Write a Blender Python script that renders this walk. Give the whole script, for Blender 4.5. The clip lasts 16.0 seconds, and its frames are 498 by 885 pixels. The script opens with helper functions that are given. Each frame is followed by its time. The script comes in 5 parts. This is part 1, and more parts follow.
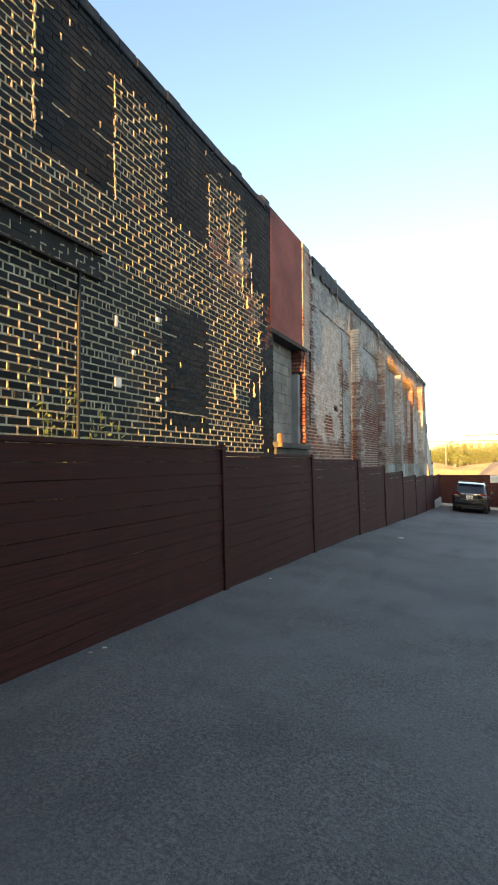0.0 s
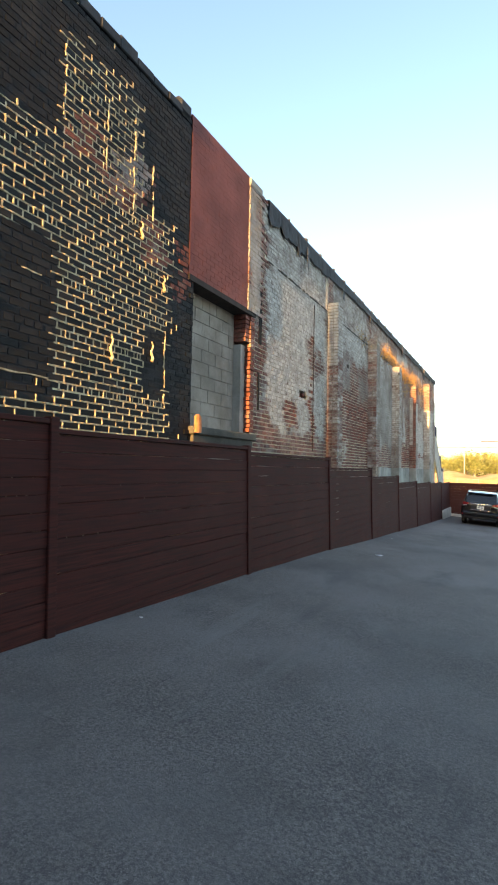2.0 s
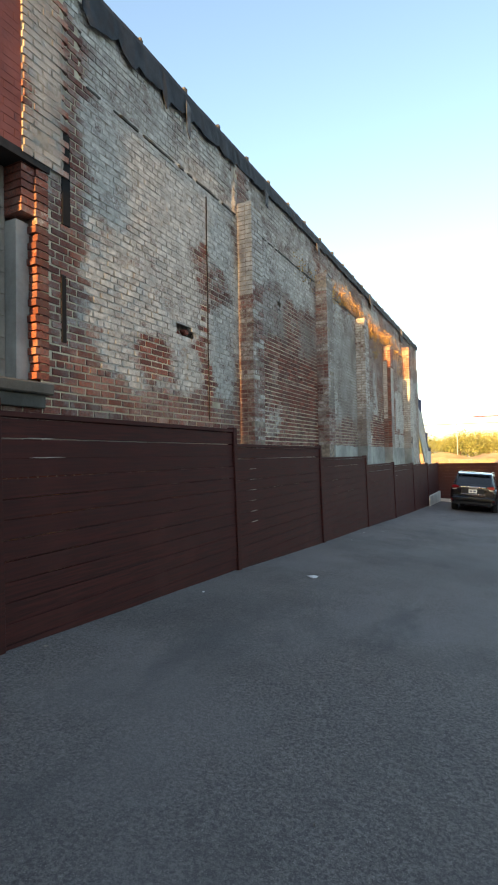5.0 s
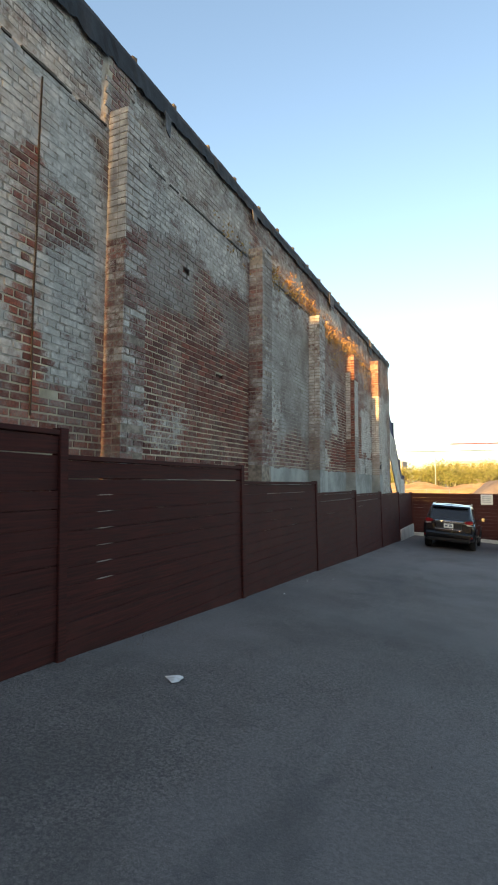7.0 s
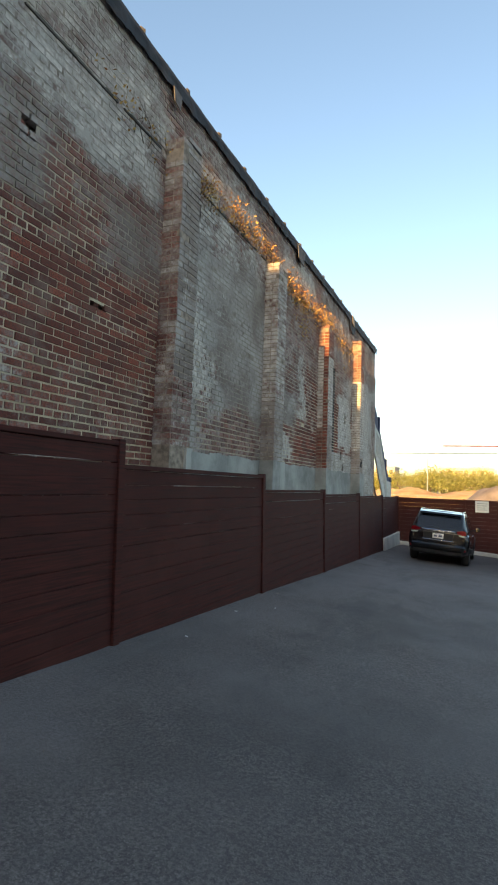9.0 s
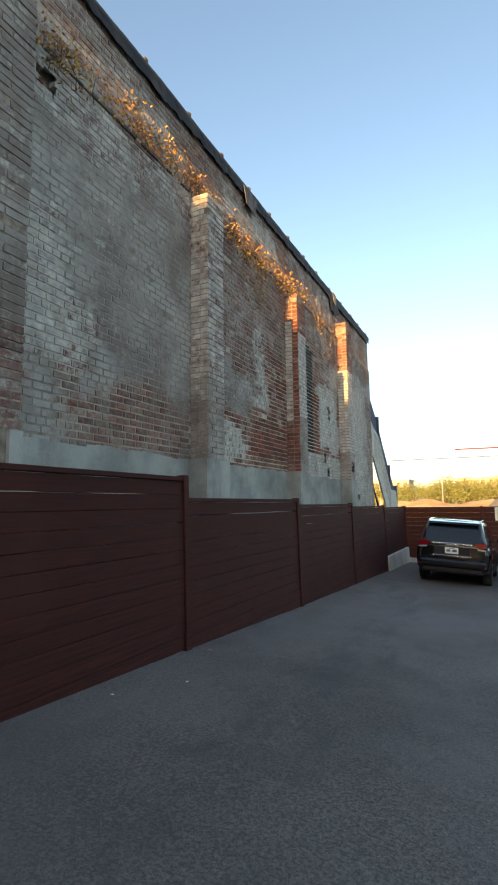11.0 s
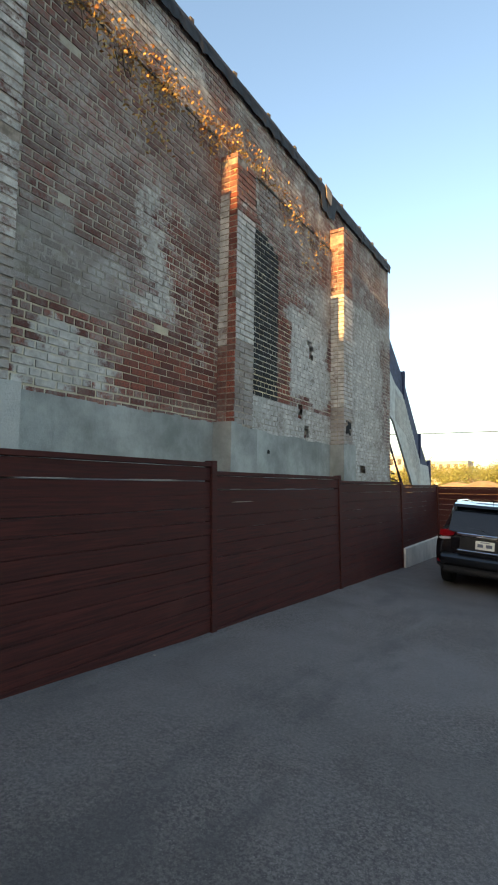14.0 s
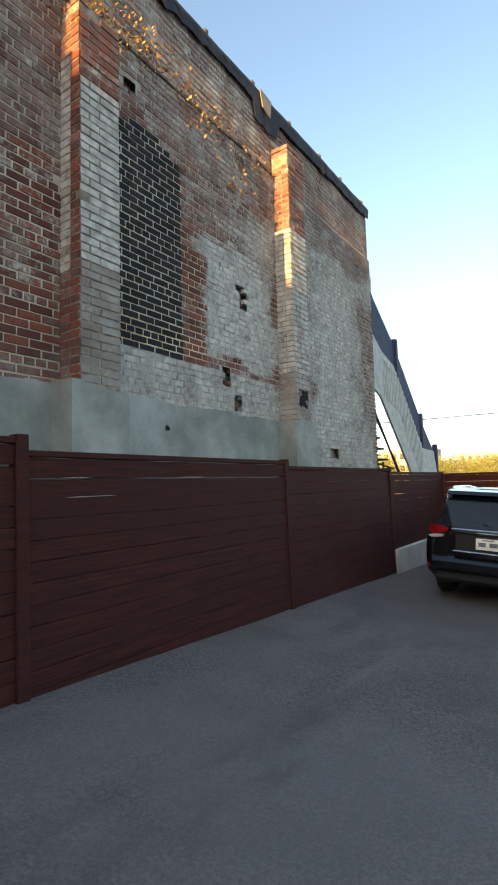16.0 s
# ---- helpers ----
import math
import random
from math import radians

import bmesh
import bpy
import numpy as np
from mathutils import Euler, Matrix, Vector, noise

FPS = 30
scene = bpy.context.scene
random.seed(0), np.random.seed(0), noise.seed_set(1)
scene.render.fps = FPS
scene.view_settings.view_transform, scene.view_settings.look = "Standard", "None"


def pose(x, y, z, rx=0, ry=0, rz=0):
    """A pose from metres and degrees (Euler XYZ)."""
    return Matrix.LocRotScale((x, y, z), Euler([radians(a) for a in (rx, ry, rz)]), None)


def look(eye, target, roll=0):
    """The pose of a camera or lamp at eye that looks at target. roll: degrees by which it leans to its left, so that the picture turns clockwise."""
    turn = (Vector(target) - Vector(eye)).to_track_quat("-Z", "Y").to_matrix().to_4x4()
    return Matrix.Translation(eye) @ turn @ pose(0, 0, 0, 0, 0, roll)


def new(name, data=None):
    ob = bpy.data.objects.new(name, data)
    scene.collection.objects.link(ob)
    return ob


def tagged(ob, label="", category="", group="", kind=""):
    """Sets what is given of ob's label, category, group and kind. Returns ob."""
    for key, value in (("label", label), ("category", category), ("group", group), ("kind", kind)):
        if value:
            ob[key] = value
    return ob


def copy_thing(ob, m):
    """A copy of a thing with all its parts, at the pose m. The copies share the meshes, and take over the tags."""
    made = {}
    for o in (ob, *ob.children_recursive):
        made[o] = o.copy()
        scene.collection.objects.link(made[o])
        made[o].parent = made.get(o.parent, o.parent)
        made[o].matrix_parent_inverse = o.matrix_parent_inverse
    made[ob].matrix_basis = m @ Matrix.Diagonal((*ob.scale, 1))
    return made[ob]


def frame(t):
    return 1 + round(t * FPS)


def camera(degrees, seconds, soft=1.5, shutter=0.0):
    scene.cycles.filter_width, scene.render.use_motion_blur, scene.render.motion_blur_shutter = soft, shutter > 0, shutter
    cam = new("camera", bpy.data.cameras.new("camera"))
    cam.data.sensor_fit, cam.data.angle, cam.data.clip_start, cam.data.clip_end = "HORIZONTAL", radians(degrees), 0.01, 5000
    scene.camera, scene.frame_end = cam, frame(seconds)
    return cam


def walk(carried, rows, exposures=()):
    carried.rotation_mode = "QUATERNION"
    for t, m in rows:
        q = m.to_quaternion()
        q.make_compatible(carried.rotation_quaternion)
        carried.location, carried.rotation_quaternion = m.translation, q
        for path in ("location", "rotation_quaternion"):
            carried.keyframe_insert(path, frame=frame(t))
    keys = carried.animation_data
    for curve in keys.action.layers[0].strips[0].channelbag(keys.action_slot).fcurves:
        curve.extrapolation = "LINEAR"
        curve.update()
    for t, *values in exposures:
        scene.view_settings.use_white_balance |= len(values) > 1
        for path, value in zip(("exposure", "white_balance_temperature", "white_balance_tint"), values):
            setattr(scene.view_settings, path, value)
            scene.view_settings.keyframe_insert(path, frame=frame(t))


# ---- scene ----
cam = camera(51.4, 16.0, soft=2.0)
METRES, EYE, TILT, LEAN, TURN = 22.1, 1.5, -1.08, 0.52, 25.4
ROWS = [
    (0.0, 0.0, 0.0, 0.0, -0.01, 3.28, -0.26),
    (0.5, 0.0176, 0.0247, -0.0023, -1.09, 3.76, -1.55),
    (1.0, 0.0355, 0.0538, -0.0032, -1.12, 3.85, -3.4),
    (1.5, 0.0529, 0.0807, -0.0043, -0.61, 4.01, -2.79),
    (2.0, 0.0685, 0.1076, -0.0052, 2.02, 3.79, -1.7),
    (2.5, 0.0838, 0.1348, -0.0059, 2.64, 3.5, -2.65),
    (3.0, 0.0993, 0.1626, -0.0062, 4.9, 3.12, -1.76),
    (3.5, 0.1116, 0.192, -0.0061, 4.89, 2.02, -0.99),
    (4.0, 0.1241, 0.222, -0.0052, 4.57, 2.56, -1.18),
    (4.5, 0.1346, 0.2535, -0.0073, 2.5, 2.27, 0.44),
    (7.0, 0.1988, 0.4065, -0.0079, -0.52, 5.48, -0.81),
    (7.5, 0.212, 0.4371, -0.0096, -0.56, 5.13, 0.03),
    (8.0, 0.2267, 0.4668, -0.0108, -1.59, 5.04, -0.22),
    (8.5, 0.2362, 0.4977, -0.0106, -1.39, 5.02, -2.52),
    (11.0, 0.3007, 0.6416, -0.0161, 0.37, 7.93, 0.14),
    (11.5, 0.3143, 0.6673, -0.0155, 0.71, 6.97, 1.47),
    (12.0, 0.3283, 0.6935, -0.0168, 0.14, 6.14, 2.17),
    (12.5, 0.3424, 0.7197, -0.0163, 0.05, 5.72, 2.06),
    (13.0, 0.3558, 0.7456, -0.0164, 0.54, 4.83, 2.26),
    (13.5, 0.3702, 0.7707, -0.0166, 1.99, 5.36, 1.02),
    (14.0, 0.381, 0.7958, -0.0182, 6.29, 5.45, -1.46),
    (14.5, 0.3963, 0.8255, -0.0205, 8.25, 5.34, -2.68),
    (15.0, 0.4055, 0.8498, -0.023, 10.8, 4.31, -2.12),
    (15.5, 0.4213, 0.8742, -0.0239, 11.34, 5.41, -0.57),
    (16.0, 0.4332, 0.8967, -0.0232, 9.46, 5.59, 0.87),
]
# the phone's automatic exposure, in stops
EXPOSURES = ((0.0, 1.97), (2.0, 2.1), (3.5, 2.4), (4.0, 1.97), (4.5, 1.92), (7.0, 1.62), (11.0, 1.54), (12.5, 1.48), (13.5, 1.47), (14.5, 2.22), (15.0, 2.78), (15.5, 2.06), (16.0, 1.77))
walk(cam, [(t, pose(0, 0, EYE, TILT, LEAN, TURN) @ pose(METRES * x, METRES * y, METRES * z, 90 + pitch, roll, yaw)) for t, x, y, z, yaw, pitch, roll in ROWS],
     [(t, s, 7250, 9) for t, s in EXPOSURES])

# ---- world and sun ----
# low evening sun behind the walker, almost parallel to the old wall
SUN_UP, SUN_SIDE = radians(12.0), radians(1.8)
sky = bpy.data.worlds.new("sky")
scene.world = sky
sky.use_nodes = True
wn = sky.node_tree.nodes
air = wn.new("ShaderNodeTexSky")
air.sky_type = "NISHITA"
air.sun_disc = False
air.sun_elevation = SUN_UP
air.sun_rotation = math.pi - SUN_SIDE
air.air_density, air.dust_density, air.ozone_density = 1.0, 1.6, 1.4
sky.node_tree.links.new(air.outputs[0], wn["Background"].inputs[0])
wn["Background"].inputs[1].default_value = 0.15
sun = new("sun", bpy.data.lights.new("sun", "SUN"))
sun.data.energy, sun.data.angle, sun.data.color = 5.0, radians(0.5), (1.0, 0.56, 0.2)
sun.matrix_world = look((math.sin(SUN_SIDE) * 50, -math.cos(SUN_SIDE) * 50, math.tan(SUN_UP) * 50), (0, 0, 0))


# ---- materials ----
class Mat:
    """A small helper to write node materials."""

    def __init__(self, name, rough=0.85, metal=0.0):
        self.m = bpy.data.materials.new(name)
        self.m.use_nodes = True
        self.t = self.m.node_tree
        self.b = self.t.nodes["Principled BSDF"]
        self.b.inputs["Roughness"].default_value = rough
        self.b.inputs["Metallic"].default_value = metal

    def put(self, value, socket):
        if hasattr(value, "is_output"):
            self.t.links.new(value, socket)
        else:
            socket.default_value = value

    def pos(self):
        return self.t.nodes.new("ShaderNodeNewGeometry").outputs["Position"]

    def scaled(self, sx, sy, sz):
        n = self.t.nodes.new("ShaderNodeVectorMath")
        n.operation = "MULTIPLY"
        self.t.links.new(self.pos(), n.inputs[0])
        n.inputs[1].default_value = (sx, sy, sz)
        return n.outputs[0]

    def noise(self, scale, detail=4.0, rough=0.55, vec=None):
        n = self.t.nodes.new("ShaderNodeTexNoise")
        n.inputs["Scale"].default_value, n.inputs["Detail"].default_value, n.inputs["Roughness"].default_value = scale, detail, rough
        self.t.links.new(vec or self.pos(), n.inputs["Vector"])
        return n.outputs["Fac"]

    def island(self):
        return self.t.nodes.new("ShaderNodeNewGeometry").outputs["Random Per Island"]

    def random(self):
        return self.t.nodes.new("ShaderNodeObjectInfo").outputs["Random"]

    def channel(self, name, which):
        a = self.t.nodes.new("ShaderNodeAttribute")
        a.attribute_name = name
        s = self.t.nodes.new("ShaderNodeSeparateColor")
        self.t.links.new(a.outputs["Color"], s.inputs[0])
        return s.outputs[which]

    def math(self, op, a, b=0.0, c=0.0):
        n = self.t.nodes.new("ShaderNodeMath")
        n.operation = op
        for v, s in zip((a, b, c), n.inputs):
            self.put(v, s)
        return n.outputs[0]

    def step(self, v, lo, hi, a=0.0, b=1.0):
        n = self.t.nodes.new("ShaderNodeMapRange")
        n.interpolation_type = "SMOOTHSTEP"
        for val, s in zip((v, lo, hi, a, b), n.inputs):
            self.put(val, s)
        return n.outputs[0]

    def mix(self, f, a, b):
        n = self.t.nodes.new("ShaderNodeMix")
        n.data_type = "RGBA"
        for v, i in ((f, 0), (a, 6), (b, 7)):
            self.put((*v, 1) if isinstance(v, tuple) else v, n.inputs[i])
        return n.outputs[2]

    def color(self, v):
        self.put((*v, 1) if isinstance(v, tuple) else v, self.b.inputs["Base Color"])
        return self

    def rough(self, v):
        self.put(v, self.b.inputs["Roughness"])
        return self

    def bump(self, h, strength=0.4, dist=0.01):
        n = self.t.nodes.new("ShaderNodeBump")
        n.inputs["Strength"].default_value, n.inputs["Distance"].default_value = strength, dist
        self.t.links.new(h, n.inputs["Height"])
        self.t.links.new(n.outputs[0], self.b.inputs["Normal"])
        return self


def plain(name, color, rough=0.6, metal=0.0, vary=0.15, scale=8.0):
    k = Mat(name, rough, metal)
    dark = tuple(c * (1 - vary * 1.6) for c in color)
    light = tuple(min(1, c * (1 + vary)) for c in color)
    k.color(k.mix(k.step(k.noise(scale, 5), 0.3, 0.7), dark, light))
    k.bump(k.noise(scale * 12, 3), 0.15, 0.004)
    return k.m


def painted_brick(name, rnd):
    """Old red brick under white limewash, cement film and black tar; the attribute 'paint' says how much of each."""
    k = Mat(name, 0.88)
    r = k.island() if rnd == "island" else k.random()
    red = k.mix(k.step(r, 0.0, 1.0), (0.12, 0.029, 0.021), (0.33, 0.085, 0.05))
    red = k.mix(k.step(k.noise(55, 5), 0.35, 0.75), red, (0.075, 0.036, 0.03))
    red = k.mix(k.step(k.noise(2.2, 6, 0.6), 0.52, 0.72, 0, 0.5), red, (0.27, 0.20, 0.165))
    fine = k.noise(26, 6, 0.7)
    coarse = k.noise(3.6, 7, 0.68)
    mixed = k.math("ADD", k.math("MULTIPLY", fine, 0.75), k.math("ADD", k.math("MULTIPLY", coarse, 0.85), k.math("MULTIPLY", r, 0.14)))
    mixed = k.math("SUBTRACT", mixed, 0.37)
    if rnd == "island":
        white, tar, film = (k.channel("paint", i) for i in range(3))
        cem = k.math("SUBTRACT", 1.02, film)
        red = k.mix(k.step(mixed, k.math("SUBTRACT", cem, 0.42), k.math("ADD", cem, 0.14)), red,
                    k.mix(k.step(k.noise(1.4, 5), 0.35, 0.7), (0.20, 0.165, 0.145), (0.42, 0.395, 0.365)))
        lim = k.math("SUBTRACT", 0.92, k.math("MULTIPLY", white, 0.72))
        red = k.mix(k.step(mixed, k.math("SUBTRACT", lim, 0.17), k.math("ADD", lim, 0.17)), red,
                    k.mix(k.step(k.noise(9, 5), 0.3, 0.75), (0.36, 0.34, 0.31), (0.66, 0.635, 0.585)))
        near_black = k.math("SUBTRACT", 1.0, k.math("MULTIPLY", tar, 0.88))
        red = k.mix(k.step(mixed, k.math("SUBTRACT", near_black, 0.06), k.math("ADD", near_black, 0.06)), red,
                    k.mix(k.step(r, 0.0, 1.0), (0.005, 0.005, 0.006), (0.018, 0.017, 0.018)))
        k.rough(k.step(tar, 0.3, 1.0, 0.9, 0.78))
        k.put(k.step(tar, 0.3, 1.0, 0.5, 0.3), k.b.inputs["Specular IOR Level"])
    # long streaks of grime run down the face
    red = k.mix(k.step(k.noise(2.6, 6, 0.65, k.scaled(1, 1, 0.22)), 0.54, 0.76, 0, 0.38), red, (0.095, 0.074, 0.06))
    k.color(red)
    k.bump(k.math("ADD", k.noise(60, 5, 0.7), k.noise(17, 4)), 0.7, 0.011)
    return k.m


def mortar_mat():
    k = Mat("old_mortar", 0.95)
    white, tar, film = (k.channel("paint", i) for i in range(3))
    base = k.mix(k.step(k.noise(4, 6), 0.3, 0.7), (0.45, 0.375, 0.25), (0.78, 0.68, 0.48))
    base = k.mix(k.step(film, 0.05, 0.6, 0, 0.9), base, k.mix(k.step(k.noise(3, 6), 0.3, 0.7), (0.13, 0.108, 0.09), (0.25, 0.225, 0.195)))
    base = k.mix(k.math("MULTIPLY", white, k.step(k.noise(12, 4), 0.3, 0.6)), base, (0.5, 0.485, 0.45))
    base = k.mix(k.step(k.math("ADD", tar, k.math("MULTIPLY", k.noise(9, 6, 0.7), 0.8)), 0.72, 0.95), base, (0.022, 0.021, 0.024))
    k.color(base)
    k.bump(k.noise(50, 5, 0.7), 0.7, 0.01)
    return k.m


def asphalt_mat():
    k = Mat("asphalt", 0.9)
    grit = k.step(k.noise(48, 5, 0.85), 0.38, 0.66)
    c = k.mix(grit, (0.066, 0.058, 0.057), (0.212, 0.190, 0.178))
    c = k.mix(k.step(k.noise(120, 2, 0.6), 0.60, 0.74, 0, 0.9), c, (0.33, 0.31, 0.28))
    c = k.mix(k.step(k.noise(0.8, 7, 0.7), 0.5, 0.6, 0, 0.35), c, (0.075, 0.068, 0.064))
    c = k.mix(k.step(k.noise(0.55, 5, 0.6), 0.4, 0.66, 0, 0.55), c, (0.175, 0.162, 0.158))
    c = k.mix(k.step(k.noise(0.9, 6, 0.65, k.scaled(1, 0.35, 1)), 0.54, 0.68, 0, 0.5), c, (0.06, 0.058, 0.062))
    c = k.mix(k.step(k.noise(1.0, 5, 0.6, k.scaled(2.2, 0.22, 1)), 0.60, 0.74, 0, 0.4), c, (0.20, 0.197, 0.19))
    c = k.mix(k.step(k.noise(0.23, 4, 0.5), 0.45, 0.65, 0, 0.35), c, (0.05, 0.05, 0.053))
    k.color(c)
    k.rough(k.step(k.noise(1.2, 4), 0.3, 0.7, 0.78, 0.95))
    k.bump(k.noise(62, 4, 0.8), 0.75, 0.014)
    return k.m


def wood_mat():
    k = Mat("stained_board", 0.85)
    k.b.inputs["Specular IOR Level"].default_value = 0.22
    r = k.island()
    grain = k.noise(6, 6, 0.65, k.scaled(4, 0.35, 9))
    c = k.mix(k.step(grain, 0.3, 0.72), (0.025, 0.0066, 0.0058), (0.080, 0.0205, 0.0165))
    c = k.mix(k.step(k.random(), 0, 1, 0, 0.35), c, (0.046, 0.0132, 0.011))
    c = k.mix(k.step(k.noise(1.1, 5), 0.52, 0.72, 0, 0.35), c, (0.085, 0.027, 0.021))
    k.color(c)
    k.rough(k.step(grain, 0.3, 0.7, 0.75, 0.92))
    k.bump(k.noise(9, 6, 0.7, k.scaled(6, 0.5, 14)), 0.35, 0.006)
    return k.m


def concrete_mat(name, dark, light, scale=1.6):
    k = Mat(name, 0.93)
    c = k.mix(k.step(k.noise(scale, 7, 0.65), 0.3, 0.7), dark, light)
    c = k.mix(k.step(k.noise(scale * 2.3, 6, 0.7, k.scaled(1, 1, 0.25)), 0.55, 0.75, 0, 0.5), c, tuple(v * 0.62 for v in dark))
    k.color(c)
    k.bump(k.math("ADD", k.noise(40, 5, 0.7), k.noise(5, 4)), 0.45, 0.012)
    return k.m


def red_coat_mat():
    k = Mat("red_wall_paint", 0.8)
    c = k.mix(k.step(k.noise(1.3, 6, 0.6), 0.3, 0.7), (0.15, 0.037, 0.030), (0.235, 0.068, 0.054))
    c = k.mix(k.step(k.noise(7, 6, 0.7), 0.6, 0.8, 0, 0.5), c, (0.29, 0.13, 0.105))
    k.color(c)
    k.bump(k.noise(30, 5, 0.7), 0.45, 0.008)
    return k.m


def tar_mat():
    k = Mat("tar_felt", 0.75)
    c = k.mix(k.step(k.noise(3, 6, 0.65), 0.35, 0.7), (0.008, 0.010, 0.015), (0.03, 0.034, 0.042))
    c = k.mix(k.step(k.noise(5, 6, 0.75), 0.66, 0.76), c, (0.16, 0.15, 0.14))
    k.color(c)
    k.bump(k.noise(14, 6, 0.6), 0.5, 0.012)
    return k.m


def leaf_mat(name, dark, light):
    k = Mat(name, 0.7)
    k.color(k.mix(k.island(), dark, light))
    k.b.inputs["Subsurface Weight"].default_value = 0.0
    return k.m


def soil_mat(name, dark, light):
    k = Mat(name, 0.95)
    k.color(k.mix(k.step(k.noise(0.5, 8, 0.7), 0.3, 0.7), dark, light))
    k.bump(k.noise(2.5, 8, 0.75), 0.9, 0.25)
    return k.m


def glass_mat(name, color):
    k = Mat(name, 0.04)
    k.color(color)
    k.b.inputs["Specular IOR Level"].default_value = 0.5
    return k.m


BRICK = painted_brick("painted_brick", "island")
LOOSE_BRICK = painted_brick("bare_brick", "object")
MORTAR = mortar_mat()
ASPHALT = asphalt_mat()
WOOD = wood_mat()
FOOTING = concrete_mat("footing_concrete", (0.19, 0.20, 0.185), (0.42, 0.43, 0.405), 1.1)
BLOCK = concrete_mat("concrete_block", (0.22, 0.186, 0.153), (0.385, 0.335, 0.285), 2.2)
KERB = concrete_mat("kerb_concrete", (0.42, 0.41, 0.37), (0.6, 0.585, 0.53))
SILL = concrete_mat("dirty_concrete", (0.038, 0.035, 0.031), (0.11, 0.103, 0.09))
REDCOAT = red_coat_mat()
TAR = tar_mat()
STEEL = plain("rusty_steel", (0.022, 0.016, 0.014), 0.85, 0.0, 0.3)
PLAIN_WALL = plain("plain_render", (0.30, 0.27, 0.24), 0.9, 0, 0.15, 1.0)
TERRACOTTA = plain("old_orange_brick", (0.42, 0.2, 0.1), 0.9, 0, 0.3)
BLUE = plain("blue_metal", (0.03, 0.045, 0.10), 0.75, 0.0, 0.2)
GREY_METAL = plain("grey_sheet", (0.42, 0.44, 0.43), 0.6, 0.1, 0.12)
CARPAINT = plain("black_car_paint", (0.004, 0.005, 0.007), 0.16, 0.0, 0.1)
CARPAINT.node_tree.nodes["Principled BSDF"].inputs["Coat Weight"].default_value = 0.6
PLASTIC = plain("black_plastic", (0.005, 0.005, 0.006), 0.75)
# pale colour standing for light seen through the fence gaps
GAPGLINT = plain("gap_glint_paint", (0.42, 0.36, 0.31), 0.8, 0, 0.2, 30)
RUBBER = plain("tyre_rubber", (0.014, 0.014, 0.015), 0.85)
CHROME = plain("chrome", (0.75, 0.75, 0.76), 0.16, 1.0, 0.03)
RIM = plain("alloy", (0.42, 0.43, 0.45), 0.32, 0.9, 0.08)
TAILRED = plain("red_lens", (0.20, 0.004, 0.008), 0.14, 0, 0.1)
CLEAR = plain("clear_lens", (0.36, 0.35, 0.35), 0.14, 0, 0.05)
CARGLASS = glass_mat("tinted_glass", (0.008, 0.011, 0.016))
PLATE = plain("plate_white", (0.72, 0.72, 0.66), 0.4, 0, 0.05)
INK = plain("faded_ink", (0.12, 0.13, 0.17), 0.6, 0, 0.1)
PAPER = plain("paper", (0.75, 0.74, 0.72), 0.8, 0, 0.08)
YELLOWLEAF = leaf_mat("dry_vine_leaf", (0.26, 0.10, 0.03), (0.62, 0.42, 0.12))
GREENLEAF = leaf_mat("weed_leaf", (0.05, 0.085, 0.025), (0.1, 0.14, 0.05))
TREELEAF = leaf_mat("tree_leaf", (0.11, 0.135, 0.035), (0.27, 0.27, 0.08))
BARK = plain("bark", (0.11, 0.085, 0.06), 0.9, 0, 0.3)
CLAY = soil_mat("orange_clay", (0.36, 0.215, 0.095), (0.54, 0.36, 0.18))
GRAVEL = soil_mat("grey_spoil", (0.15, 0.125, 0.11), (0.26, 0.22, 0.19))
FARWALL = plain("far_facade", (0.42, 0.38, 0.34), 0.85, 0, 0.1, 0.4)
# flat black that paints the shade inside recesses and broken brick
HOLE_SHADE = plain("near_black", (0.008, 0.007, 0.007), 1.0)
LUMP = plain("yellow_mortar", (0.58, 0.48, 0.31), 0.95, 0, 0.3, 20)
PIERCORE = plain("old_core_mortar", (0.30, 0.25, 0.20), 0.95, 0, 0.3, 12)
SLATE = plain("weathered_felt", (0.10, 0.105, 0.115), 0.85, 0, 0.3, 9)
WIRE = plain("cable_black", (0.02, 0.02, 0.022), 0.6)
REDSLEEVE = plain("red_sleeve", (0.2, 0.03, 0.03), 0.7, 0, 0.15)
GALV = plain("galvanised", (0.42, 0.42, 0.42), 0.5, 0.6, 0.1)


# ---- building helpers ----
def mesh_of(name, bm):
    me = bpy.data.meshes.new(name)
    bm.normal_update()
    bm.to_mesh(me)
    bm.free()
    return me


def part(name, bm, material, parent=None, label=""):
    ob = new(name, mesh_of(name, bm) if isinstance(bm, bmesh.types.BMesh) else bm)
    if material and not ob.data.materials:
        ob.data.materials.append(material)
    if parent:
        ob.parent = parent
    if label:
        ob["label"] = label
    return ob


def thing(name, m, label, category, group="", kind=""):
    ob = new(name)
    ob.empty_display_size = 0.2
    ob.matrix_world = m
    return tagged(ob, label, category, group, kind)


